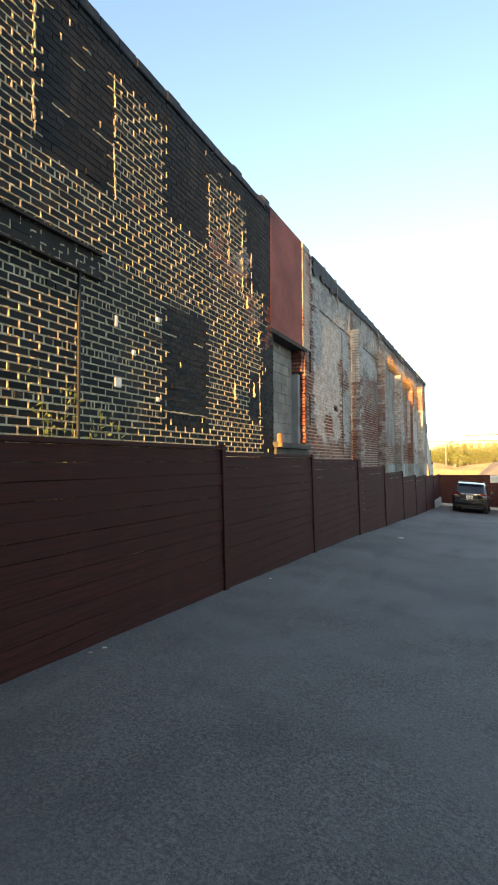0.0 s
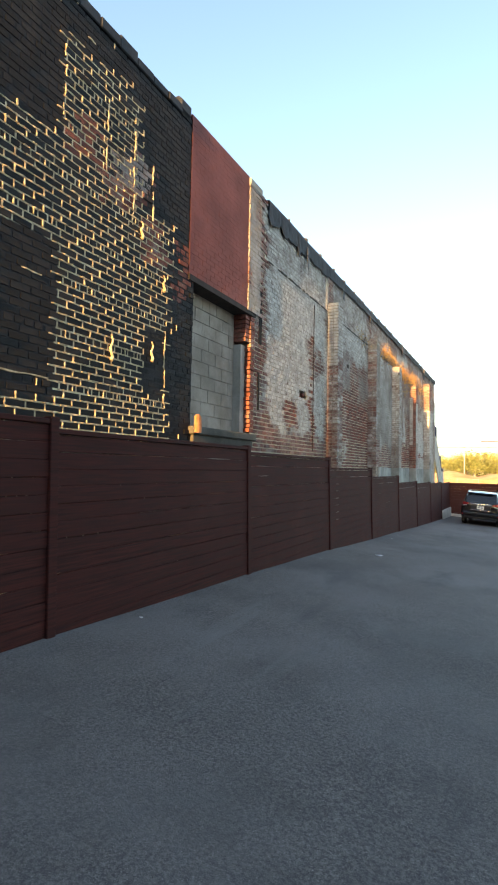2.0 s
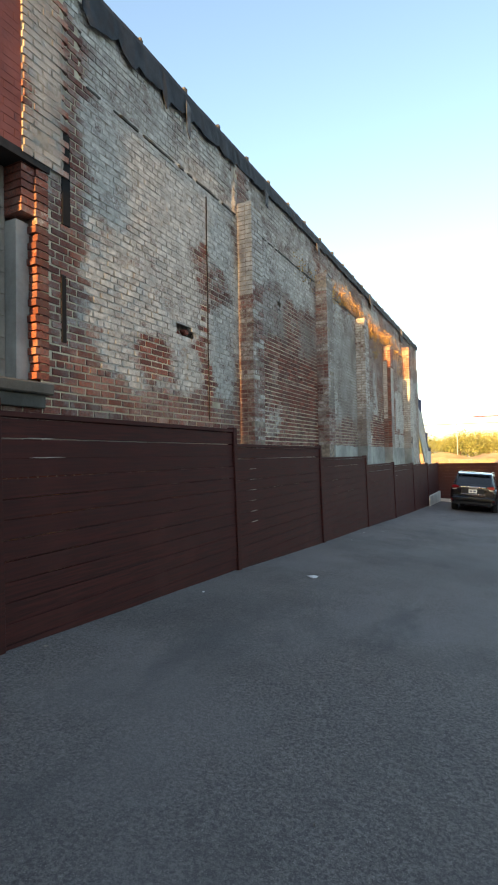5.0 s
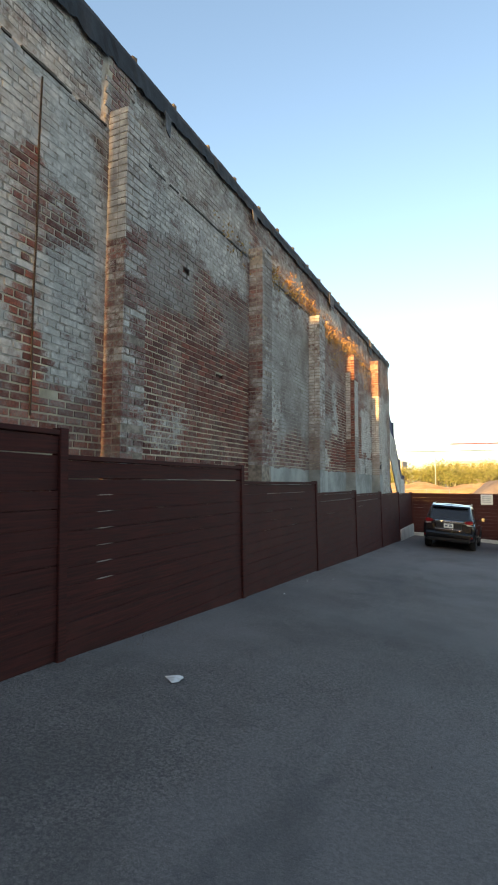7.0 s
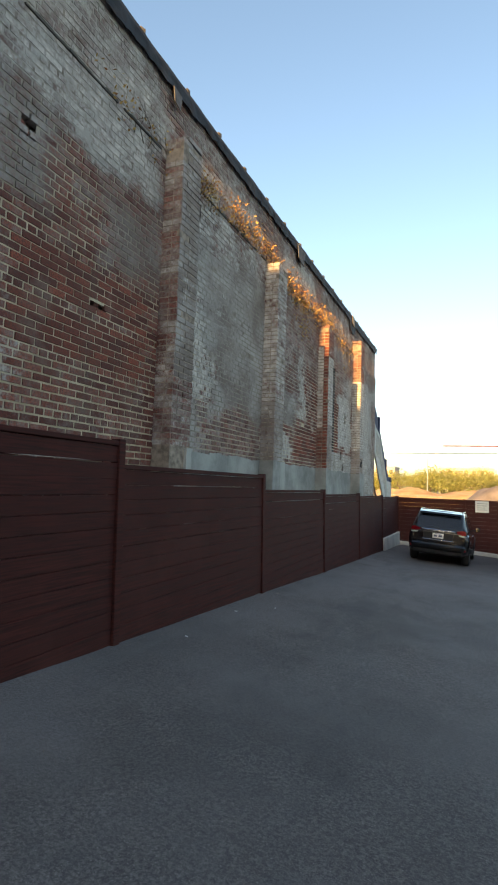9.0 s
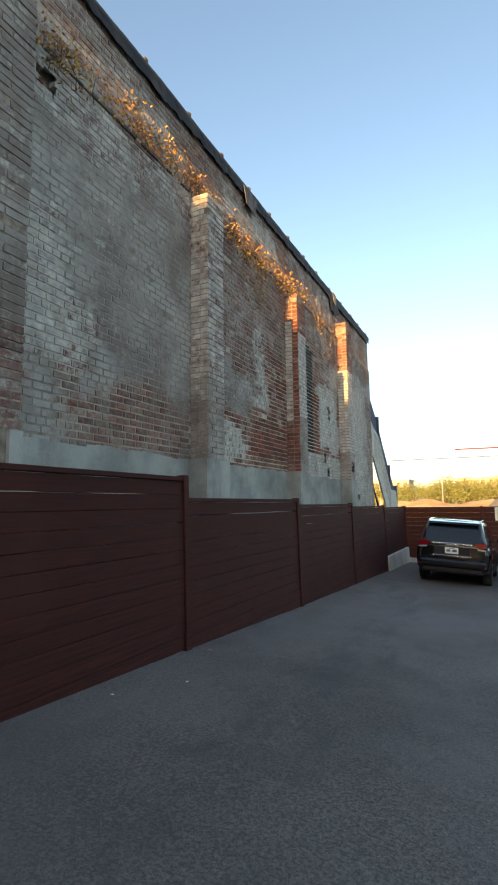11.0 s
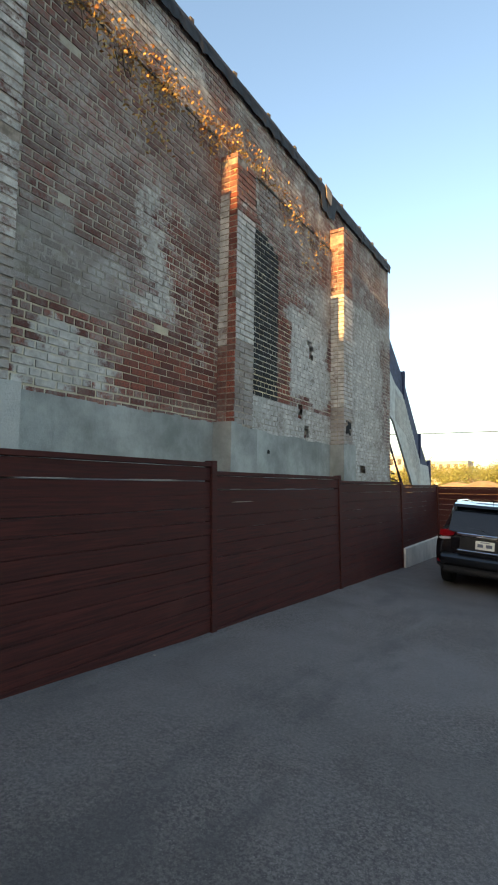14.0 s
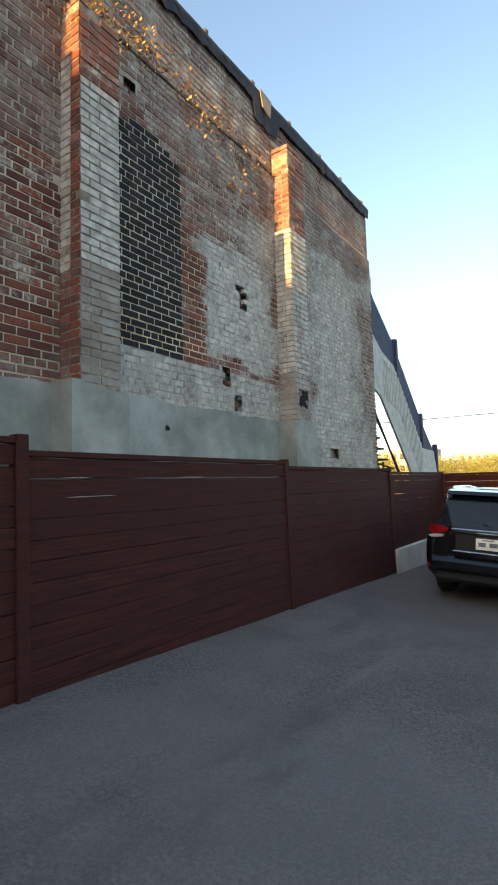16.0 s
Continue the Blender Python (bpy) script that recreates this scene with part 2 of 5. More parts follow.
def box(bm, x0, x1, y0, y1, z0, z1, bevel=0.0):
    vs = [bm.verts.new((x, y, z)) for x in (x0, x1) for y in (y0, y1) for z in (z0, z1)]
    fs = [bm.faces.new([vs[i] for i in q]) for q in ((0, 1, 3, 2), (4, 6, 7, 5), (0, 4, 5, 1), (2, 3, 7, 6), (0, 2, 6, 4), (1, 5, 7, 3))]
    if bevel:
        es = list({e for f in fs for e in f.edges})
        bmesh.ops.bevel(bm, geom=es, offset=bevel, segments=1, affect="EDGES")
    return bm


def boxes(*rows, bevel=0.0):
    bm = bmesh.new()
    for r in rows:
        box(bm, *r, bevel=bevel)
    return bm


def tube(bm, points, radius, sides=8, taper=None):
    """A round bar through the points."""
    rings = []
    pts = [Vector(p) for p in points]
    for i, p in enumerate(pts):
        d = (pts[min(i + 1, len(pts) - 1)] - pts[max(i - 1, 0)]).normalized()
        u = d.orthogonal().normalized()
        v = d.cross(u)
        r = radius if taper is None else radius + (taper - radius) * i / (len(pts) - 1)
        rings.append([bm.verts.new(p + r * (math.cos(a) * u + math.sin(a) * v)) for a in (2 * math.pi * k / sides for k in range(sides))])
    for a, b in zip(rings, rings[1:]):
        for k in range(sides):
            q = [a[k], a[(k + 1) % sides], b[(k + 1) % sides], b[k]]
            # keep the ring's sense from twisting between neighbours
            bm.faces.new(q)
    bm.faces.new(rings[0][::-1]), bm.faces.new(rings[-1])
    return bm


def prism(bm, outline, axis, lo, hi):
    """An outline of (a, b) pushed out along x, y or z."""
    def at(a, b, c):
        return {"x": (c, a, b), "y": (a, c, b), "z": (a, b, c)}[axis]
    lower = [bm.verts.new(at(a, b, lo)) for a, b in outline]
    upper = [bm.verts.new(at(a, b, hi)) for a, b in outline]
    n = len(outline)
    bm.faces.new(lower[::-1]), bm.faces.new(upper)
    for i in range(n):
        bm.faces.new((lower[i], lower[(i + 1) % n], upper[(i + 1) % n], upper[i]))
    bmesh.ops.recalc_face_normals(bm, faces=bm.faces[:])
    return bm


def smooth_step(v, lo, hi):
    t = min(1.0, max(0.0, (v - lo) / (hi - lo)))
    return t * t * (3 - 2 * t)


# ---- ground: the lot falls away gently, then runs level to the horizon ----
FALL_Y = (-80, 0, 2.6, 6, 9.6, 13.3, 16.85, 20.4, 24, 27.5, 31.35, 35.3, 40)
FALL_Z = (0.1, 0.0, -0.045, -0.14, -0.235, -0.365, -0.55, -0.69, -0.87, -1.0, -1.155, -1.27, -1.4)


def ground_z(y):
    return float(np.interp(y, FALL_Y, FALL_Z))


def lot_z(x, y):
    """The lot also drains sideways, away from the fence."""
    return ground_z(y) - 0.065 * min(max(x + 3.18, 0.0), 5.5) * smooth_step(-y, -60, -36)


def build_ground():
    bm = bmesh.new()
    xs = [-2500, -300, -60, -20, -12] + [-6 + i for i in range(13)] + [12, 20, 60, 300, 2500]
    ys = [-2500, -300, -80, -30, -10] + [i for i in range(0, 41)] + [60, 120, 300, 1000, 4000]
    rows = []
    for y in ys:
        rows.append([bm.verts.new((x, y, lot_z(x, y) + (0.012 * noise.noise(Vector((x * 0.5, y * 0.5, 0))) if abs(x) < 12 and 0 < y < 40 else 0))) for x in xs])
    for a, b in zip(rows, rows[1:]):
        for i in range(len(xs) - 1):
            bm.faces.new((a[i], a[i + 1], b[i + 1], b[i])).smooth = True
    tagged(part("ground", bm, ASPHALT), "dark worn asphalt lot with faint patches and grit", "ground", kind="structure")


build_ground()

# ---- the old brick wall ----
X = -3.6           # wall plane
END = 31.9         # far corner of the building
TOP = 6.02
OPEN = (8.64, 10.38, 1.86, 3.9)   # bricked-up loading opening
PILASTERS = ((14.28, 14.68, 5.2), (17.97, 18.42, 5.2), (21.25, 21.70, 4.95), (24.63, 25.08, 4.8), (28.2, 28.66, 5.35))
DEEP = 0.25
COURSE, LENGTH, JOINT = 0.0745, 0.216, 0.016

# (y0, y1, z0, z1, soft edge, white, tar, film): each patch of paint replaces what lies under it
PATCHES = [
    (-9, 8.66, 0, 7, 0.02, 0, 0.97, 0), (6.3, 6.75, 4.5, 4.85, 0.3, 0, 0.2, 0), (6.8, 7.3, 4.2, 4.55, 0.3, 0.1, 0.2, 0.1), (7.45, 7.95, 3.75, 4.3, 0.3, 0.15, 0.15, 0.2), (8.15, 8.5, 3.6, 4.3, 0.3, 0.1, 0.15, 0), (6.9, 7.6, 4.4, 5.0, 0.4, 0.3, 0.45, 0.5), (4.5, 4.75, 4.35, 4.5, 0.1, 0, 0.1, 0),
    (10.19, 10.66, 3.9, 7, 0.3, 0.3, 0, 0.75), (10.19, 10.66, 0, 3.6, 0.2, 0.22, 0, 0.15), (10.66, 10.95, 0, 7, 0.02, 0.1, 0, 0.25),
    (10.95, 14.28, 1.95, 5.25, 0.12, 0.74, 0, 0.55), (12.2, 14.28, 3.6, 5.2, 0.6, 0.86, 0, 0.7), (10.95, 14.28, 5.0, 7, 0.15, 0.62, 0, 0.6), (10.95, 14.28, 0, 2.0, 0.15, 0.12, 0, 0.3),
    (11.9, 12.5, 2.1, 2.7, 0.2, 0.22, 0, 0.1), (13.2, 13.4, 1.9, 4.2, 0.08, 0.12, 0, 0.1), (12.9, 13.9, 3.4, 4.1, 0.3, 0.35, 0, 0.3),
    (14.68, 17.97, 4.15, 5.4, 0.18, 0.66, 0, 0.6), (14.68, 17.97, 5.0, 7, 0.15, 0.5, 0, 0.62), (14.68, 17.97, 0, 4.2, 0.25, 0.05, 0, 0.22),
    (14.8, 16.2, 3.3, 4.2, 0.4, 0.15, 0, 0.5), (14.7, 15.9, 1.5, 2.0, 0.12, 0.52, 0, 0.1), (16.9, 17.9, 3.2, 4.1, 0.5, 0.1, 0, 0.5),
    (18.42, 21.25, 1.3, 4.5, 0.1, 0.24, 0, 0.66), (18.42, 20.2, 2.9, 4.4, 0.5, 0.36, 0, 0.85), (18.42, 21.25, 4.45, 4.95, 0.06, 0.6, 0, 0.5), (18.42, 21.25, 5.0, 7, 0.15, 0.36, 0, 0.45), (18.42, 21.25, 5.3, 5.6, 0.3, 0.6, 0, 0.6),
    (18.42, 19.0, 2.0, 3.6, 0.12, 0.85, 0, 0.3), (19.0, 19.5, 2.0, 2.7, 0.12, 0.75, 0, 0.3), (18.6, 19.4, 1.4, 1.9, 0.2, 0.3, 0, 0.7), (18.9, 21.2, 1.3, 2.1, 0.4, 0.08, 0, 0.33),
    (20.3, 21.25, 2.8, 4.6, 0.5, 0.15, 0, 0.85),
    (21.7, 24.63, 2.2, 4.9, 0.2, 0.27, 0, 0.38), (21.7, 24.63, 4.85, 7, 0.2, 0.36, 0, 0.42), (22.2, 24.2, 5.35, 5.7, 0.2, 0.7, 0, 0.5), (21.7, 24.63, 0, 2.3, 0.12, 0.06, 0, 0.27),
    (22.0, 23.0, 1.5, 1.95, 0.06, 0.85, 0, 0.2), (23.15, 23.75, 2.3, 3.75, 0.06, 0.72, 0, 0.5), (23.6, 24.0, 2.4, 3.7, 0.3, 0.45, 0, 0.1), (24.0, 24.63, 1.8, 3.4, 0.2, 0.4, 0, 0.15), (21.8, 23.0, 2.3, 2.9, 0.3, 0.3, 0, 0.85),
    (25.08, 28.2, 1.85, 5.0, 0.1, 0.36, 0, 0.3), (25.08, 28.2, 4.4, 7, 0.3, 0.42, 0, 0.45), (25.08, 28.2, 0, 1.9, 0.05, 0.66, 0, 0.7),
    (26.5, 28.1, 2.1, 3.45, 0.12, 0.88, 0, 0.7), (27.2, 28.2, 3.3, 4.2, 0.4, 0.55, 0, 0.6), (26.2, 26.6, 1.9, 3.2, 0.05, 0.1, 0, 0.0),
    (28.66, 32, 0, 4.5, 0.2, 0.56, 0, 0.75), (28.66, 32, 4.4, 7, 0.3, 0.2, 0, 0.45), (28.66, 29.1, 1.6, 4.4, 0.3, 0.25, 0, 0.35), (29.3, 30.7, 1.2, 3.8, 0.6, 0.78, 0, 0.8), (31.2, 32, 1.5, 4, 0.5, 0.3, 0, 0.4),
]
# rectangles where the joints are tarred over as well
TARRED = [(3.2, 4.25, 4.3, 6.3), (5.18, 6.29, 4.5, 6.3), (5.18, 6.29, 1.9, 3.47), (7.6, 8.1, 2.15, 2.95), (7.42, 8.5, 4.4, 7), (-9, 8.5, 5.62, 7), (8.05, 8.75, 1.5, 7)]
INFILL = (25.1, 26.17, 1.9, 4.05)   # dark bricked-up arched window


def inside(y, z, y0, y1, z0, z1, soft):
    return smooth_step(y, y0 - soft / 2, y0 + soft / 2) * smooth_step(-y, -y1 - soft / 2, -y1 + soft / 2) * smooth_step(z, z0 - soft / 2, z0 + soft / 2) * smooth_step(-z, -z1 - soft / 2, -z1 + soft / 2)


def in_infill(y, z):
    y0, y1, z0, z1 = INFILL
    mid, half = (y0 + y1) / 2, (y1 - y0) / 2
    return y0 < y < y1 and z0 < z < z1 + 0.22 * (1 - ((y - mid) / half) ** 2)


def paint_at(y, z, joint=False):
    w, k, g = 0.2, 0.0, 0.3
    wob = 0.34 * noise.noise(Vector((y * 1.3, z * 1.3, 5))) + 0.16 * noise.noise(Vector((y * 5, z * 5, 9)))
    for y0, y1, z0, z1, soft, pw, pk, pg in PATCHES:
        bent = wob if soft > 0.05 else 0
        a = inside(y + bent, z + bent * 0.8, y0, y1, z0, z1, soft)
        w, k, g = w + (pw - w) * a, k + (pk - k) * a, g + (pg - g) * a
    if in_infill(y, z):
        w, k, g = (0.9 if joint and z > 2.25 else 0.0), (0.0 if joint else 0.95), 0.0
    if joint and y < 8.7:
        k = 0.0
        for y0, y1, z0, z1 in TARRED:
            k = max(k, inside(y, z, y0, y1, z0, z1, 0.05))
        k = max(k, 0.4 * smooth_step(noise.noise(Vector((y * 0.9, z * 0.9, 3))), 0.05, 0.5))
    return w, k, g


def with_paint(name, verts, faces, tints):
    me = bpy.data.meshes.new(name)
    me.from_pydata(verts, [], faces)
    col = me.color_attributes.new("paint", "FLOAT_COLOR", "POINT")
    col.data.foreach_set("color", np.array(tints, dtype=np.float32).ravel())
    me.update()
    return me


def solid_part_of_wall(y, z):
    return not (OPEN[0] < y < OPEN[1] + 0.11 and OPEN[2] - 0.12 < z < OPEN[3] + 0.03) and not (8.5 < y < 10.19 and z > OPEN[3]) and not (y > 18.3 and z < (1.30 if y < 28.7 else 0.66) + 0.05 * noise.noise(Vector((y * 2, 0, 0))))


LEDGE = 5.02
# (y, z, width, height) of places where bricks are broken out
HOLES = ((12.75, 2.85, 0.36, 0.13), (27.35, 2.95, 0.2, 0.3), (26.98, 1.83, 0.16, 0.26), (27.2, 1.55, 0.2, 0.22), (15.9, 4.02, 0.16, 0.2), (18.75, 4.75, 0.2, 0.22), (25.45, 4.62, 0.18, 0.17), (16.9, 2.75, 0.3, 0.09), (29.9, 0.98, 0.36, 0.16))


def set_back(y, z):
    """The upper wall stands a little behind the thicker lower wall; the pier beside the red coat stands proud."""
    if y > 10.95 and z > LEDGE and not 14.2 < y < 14.7:
        return -0.034
    if 10.19 < y < 10.66 and z > OPEN[3]:
        return 0.03
    return 0.0


def in_hole(y, z):
    return any(abs(y - a) < w / 2 + 0.03 * noise.noise(Vector((z * 20, a, 0))) and abs(z - b) < h / 2 for a, b, w, h in HOLES)


wall = thing("wall_old_brick", pose(0, 0, 0), "tall old brick wall with peeling white and black paint", "wall", kind="structure")


def build_wall_core():
    bm = boxes((X - 0.45, X - 0.10, -9, OPEN[0], -1.6, TOP), (X - 0.45, X - 0.10, OPEN[1], END, -1.6, TOP),
               (X - 0.45, X - 0.10, OPEN[0], OPEN[1], -1.6, OPEN[2]), (X - 0.45, X - 0.10, OPEN[0], OPEN[1], OPEN[3], TOP))
    part("core", bm, PIERCORE, wall)
    # the rest of the building behind the wall
    part("building_mass", boxes((-24, X - 0.46, -9, END - 0.02, -1.6, TOP - 0.25)), PLAIN_WALL, wall)
    # mortar face
    verts, faces, tints = [], [], []
    ys, zs = np.arange(1.2, END + 0.01, 0.08), np.arange(-1.4, TOP + 0.01, 0.08)
    ny, nz = len(ys), len(zs)
    for y in ys:
        for z in zs:
            tint = paint_at(y, z, True)
            sunk = 0.0045 if y < 8.5 else 0.0095 - 0.0055 * smooth_step(tint[2] + 0.5 * noise.noise(Vector((y * 2.5, z * 2.5, 1))), 0.35, 0.75)
            verts.append((X + set_back(y, z - 0.03) - sunk + 0.003 * noise.noise(Vector((y * 4, z * 4, 0))), float(y), float(z)))
            tints.append((*tint, 1))
    for i in range(ny - 1):
        for j in range(nz - 1):
            cy, cz = ys[i] + 0.04, zs[j] + 0.04
            if (OPEN[0] + 0.02 < cy < OPEN[1] + 0.02 and OPEN[2] - 0.02 < cz < OPEN[3] + 0.02) or in_hole(cy, cz):
                continue
            a = i * nz + j
            faces.append((a, a + nz, a + nz + 1, a + 1))
    part("mortar", with_paint("mortar", verts, faces, tints), MORTAR, wall, "crumbling pale mortar joints")


build_wall_core()


class Bricks:
    """Collects brick boxes with their paint."""

    def __init__(self):
        self.v, self.f, self.c = [], [], []

    def add(self, x0, x1, y0, y1, z0, z1, tint, far=None):
        n = len(self.v)
        for x in (x0, x1):
            e = 0.002 if x == x1 else 0.0
            for y in (y0 + e, y1 - e):
                for z in (z0 + e, z1 - e):
                    self.v.append((x, y, z))
                    self.c.append((*(tint if y < (y0 + y1) / 2 or not far else far), 1))
        self.f += [(n + 4, n + 6, n + 7, n + 5), (n, n + 4, n + 5, n + 1), (n + 2, n + 3, n + 7, n + 6), (n, n + 2, n + 6, n + 4), (n + 1, n + 5, n + 7, n + 3)]


LOOSE = ((15.05, 17.7, 2.1, 3.1), (22.95, 24.55, 1.52, 2.2))   # stretches of bare red brick nearest to the path
loose_bricks = []


def build_bricks():
    rng = random.Random(4)
    lot = Bricks()
    z, row = 0.55, 0
    while z < TOP - 0.02:
        header = row % 7 == 6
        step = LENGTH / 2 if header else LENGTH
        y = 2.0 + (0.108 if row % 2 else 0) + (0.054 if header else 0)
        while y < END:
            y0, y1 = y, min(y + step - JOINT, END)
            cy, cz = (y0 + y1) / 2, z + COURSE / 2
            y += step
            if y0 < OPEN[0] < y1 and OPEN[2] - 0.12 < cz < OPEN[3] + 0.03:
                y1 = OPEN[0] - rng.uniform(0.0, 0.02)
                cy = (y0 + y1) / 2
            if y0 < 10.19 < y1 and cz > OPEN[3]:
                y0 = 10.19
                cy = (y0 + y1) / 2
            if in_hole(cy, cz):
                continue
            if not solid_part_of_wall(cy, cz) or y1 - y0 < 0.03:
                continue
            if any(p[0] + 0.05 < cy < p[1] - 0.05 and cz < p[2] for p in PILASTERS):
                continue
            if cy < OPEN[0] and OPEN[2] < cz < OPEN[3]:
                y1 = min(y1, OPEN[0])
            w, k, g = paint_at(y0, cz)
            far = paint_at(y1, cz) if cy > 8.6 and not in_infill(cy, cz) else None
            if in_infill(cy, cz):
                w, k, g = 0.0, 0.95, 0.0
            # a few bricks are broken out or loose
            if rng.random() < (0.002 if cy > 8.6 else 0.0):
                continue
            out = X + rng.uniform(-0.0025, 0.0015) - (0.0015 * g)
            if cy < 8.6:
                out = X + rng.uniform(0.0, 0.0035) + (0.012 if rng.random() < 0.012 else 0)
            out += set_back(cy, cz)
            jz = rng.uniform(-0.0025, 0.0025)
            if any(a < cy < b and c < cz < d for a, b, c, d in LOOSE) and not header and y1 - y0 > 0.2:
                loose_bricks.append((out, cy, cz))
                continue
            lot.add(X - 0.075, out, y0 + rng.uniform(0, 0.003), y1 - rng.uniform(0, 0.003), z + 0.0075 + jz, z + COURSE - 0.0075 + jz, (w, k, g), far)
        z += COURSE
        row += 1
    tagged(part("brickwork", with_paint("brickwork", lot.v, lot.f, lot.c), BRICK, wall, "weathered bricks, part painted"), kind="stuff")


build_bricks()


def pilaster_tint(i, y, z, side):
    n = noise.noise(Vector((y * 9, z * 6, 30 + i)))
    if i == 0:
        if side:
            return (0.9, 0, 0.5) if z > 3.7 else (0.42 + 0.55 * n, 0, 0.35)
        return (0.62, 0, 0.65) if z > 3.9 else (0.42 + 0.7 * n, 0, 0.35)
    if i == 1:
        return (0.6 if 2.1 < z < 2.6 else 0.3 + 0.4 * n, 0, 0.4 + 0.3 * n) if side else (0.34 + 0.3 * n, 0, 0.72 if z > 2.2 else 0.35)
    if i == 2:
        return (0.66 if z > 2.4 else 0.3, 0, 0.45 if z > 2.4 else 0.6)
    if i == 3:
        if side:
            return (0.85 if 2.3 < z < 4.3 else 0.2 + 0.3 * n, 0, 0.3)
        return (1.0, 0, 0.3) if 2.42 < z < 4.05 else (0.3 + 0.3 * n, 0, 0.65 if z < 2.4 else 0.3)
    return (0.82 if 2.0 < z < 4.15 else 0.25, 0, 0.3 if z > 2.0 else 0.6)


def build_pilaster(i, y0, y1, top):
    rng = random.Random(20 + i)
    lot = Bricks()
    base = 1.40 if i > 0 else 0.6
    front = X + DEEP
    p = part("pilaster", boxes((X - 0.02, front - 0.007, y0 + 0.007, y1 - 0.008, 0.2, top - 0.02)), None, wall, "projecting brick pilaster with worn paint")
    p.data.materials.append(PIERCORE)
    z, row = base, 0
    while z < top:
        cuts = (y0, y0 + 0.112, y1) if row % 2 else (y0, y0 + 0.22, y1)
        lift = top - z
        for a, b in zip(cuts, cuts[1:]):
            if lift < 0.3 and rng.random() < 0.25:
                continue
            chip = rng.uniform(-0.004, 0.006) - (0.05 if rng.random() < 0.03 else 0)
            mid = (a + b) / 2
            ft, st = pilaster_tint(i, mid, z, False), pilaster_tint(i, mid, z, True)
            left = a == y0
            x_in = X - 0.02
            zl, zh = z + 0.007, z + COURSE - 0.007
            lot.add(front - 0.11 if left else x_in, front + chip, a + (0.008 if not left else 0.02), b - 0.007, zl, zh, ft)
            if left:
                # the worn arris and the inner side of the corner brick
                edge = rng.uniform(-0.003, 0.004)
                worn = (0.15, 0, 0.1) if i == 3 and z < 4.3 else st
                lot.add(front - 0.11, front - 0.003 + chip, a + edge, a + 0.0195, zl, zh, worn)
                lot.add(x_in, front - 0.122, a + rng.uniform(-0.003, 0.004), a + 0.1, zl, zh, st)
        z += COURSE
        row += 1
    tagged(part("pilaster_bricks", with_paint("pilaster_bricks", lot.v, lot.f, lot.c), BRICK, p), kind="stuff")
    return p


for i, (y0, y1, top) in enumerate(PILASTERS):
    build_pilaster(i, y0, y1, top)


def build_footing():
    """Smooth cement footing along the lower wall, with an uneven upper edge, wrapped round the pilasters."""
    bm = bmesh.new()
    cells = []
    y = 18.3
    while y < END - 0.01:
        cells.append((y, min(y + 0.12, END)))
        y += 0.12
    for a, b in cells:
        mid = (a + b) / 2
        z = 1.40 + 0.07 * noise.noise(Vector((mid * 1.7, 0, 2))) + 0.02 * noise.noise(Vector((mid * 7, 0, 2)))
        if mid > 28.7:
            z = 0.75 + 0.1 * noise.noise(Vector((mid * 2, 0, 2)))
        out = X + 0.012
        for p0, p1, _ in PILASTERS[1:]:
            if p0 - 0.05 < mid < p1 + 0.05:
                out = X + DEEP + 0.03
        box(bm, X - 0.05, out, a, b, -1.4, z)
    bmesh.ops.remove_doubles(bm, verts=bm.verts[:], dist=0.0005)
    part("footing", bm, FOOTING, wall, "rough grey cement footing")


build_footing()


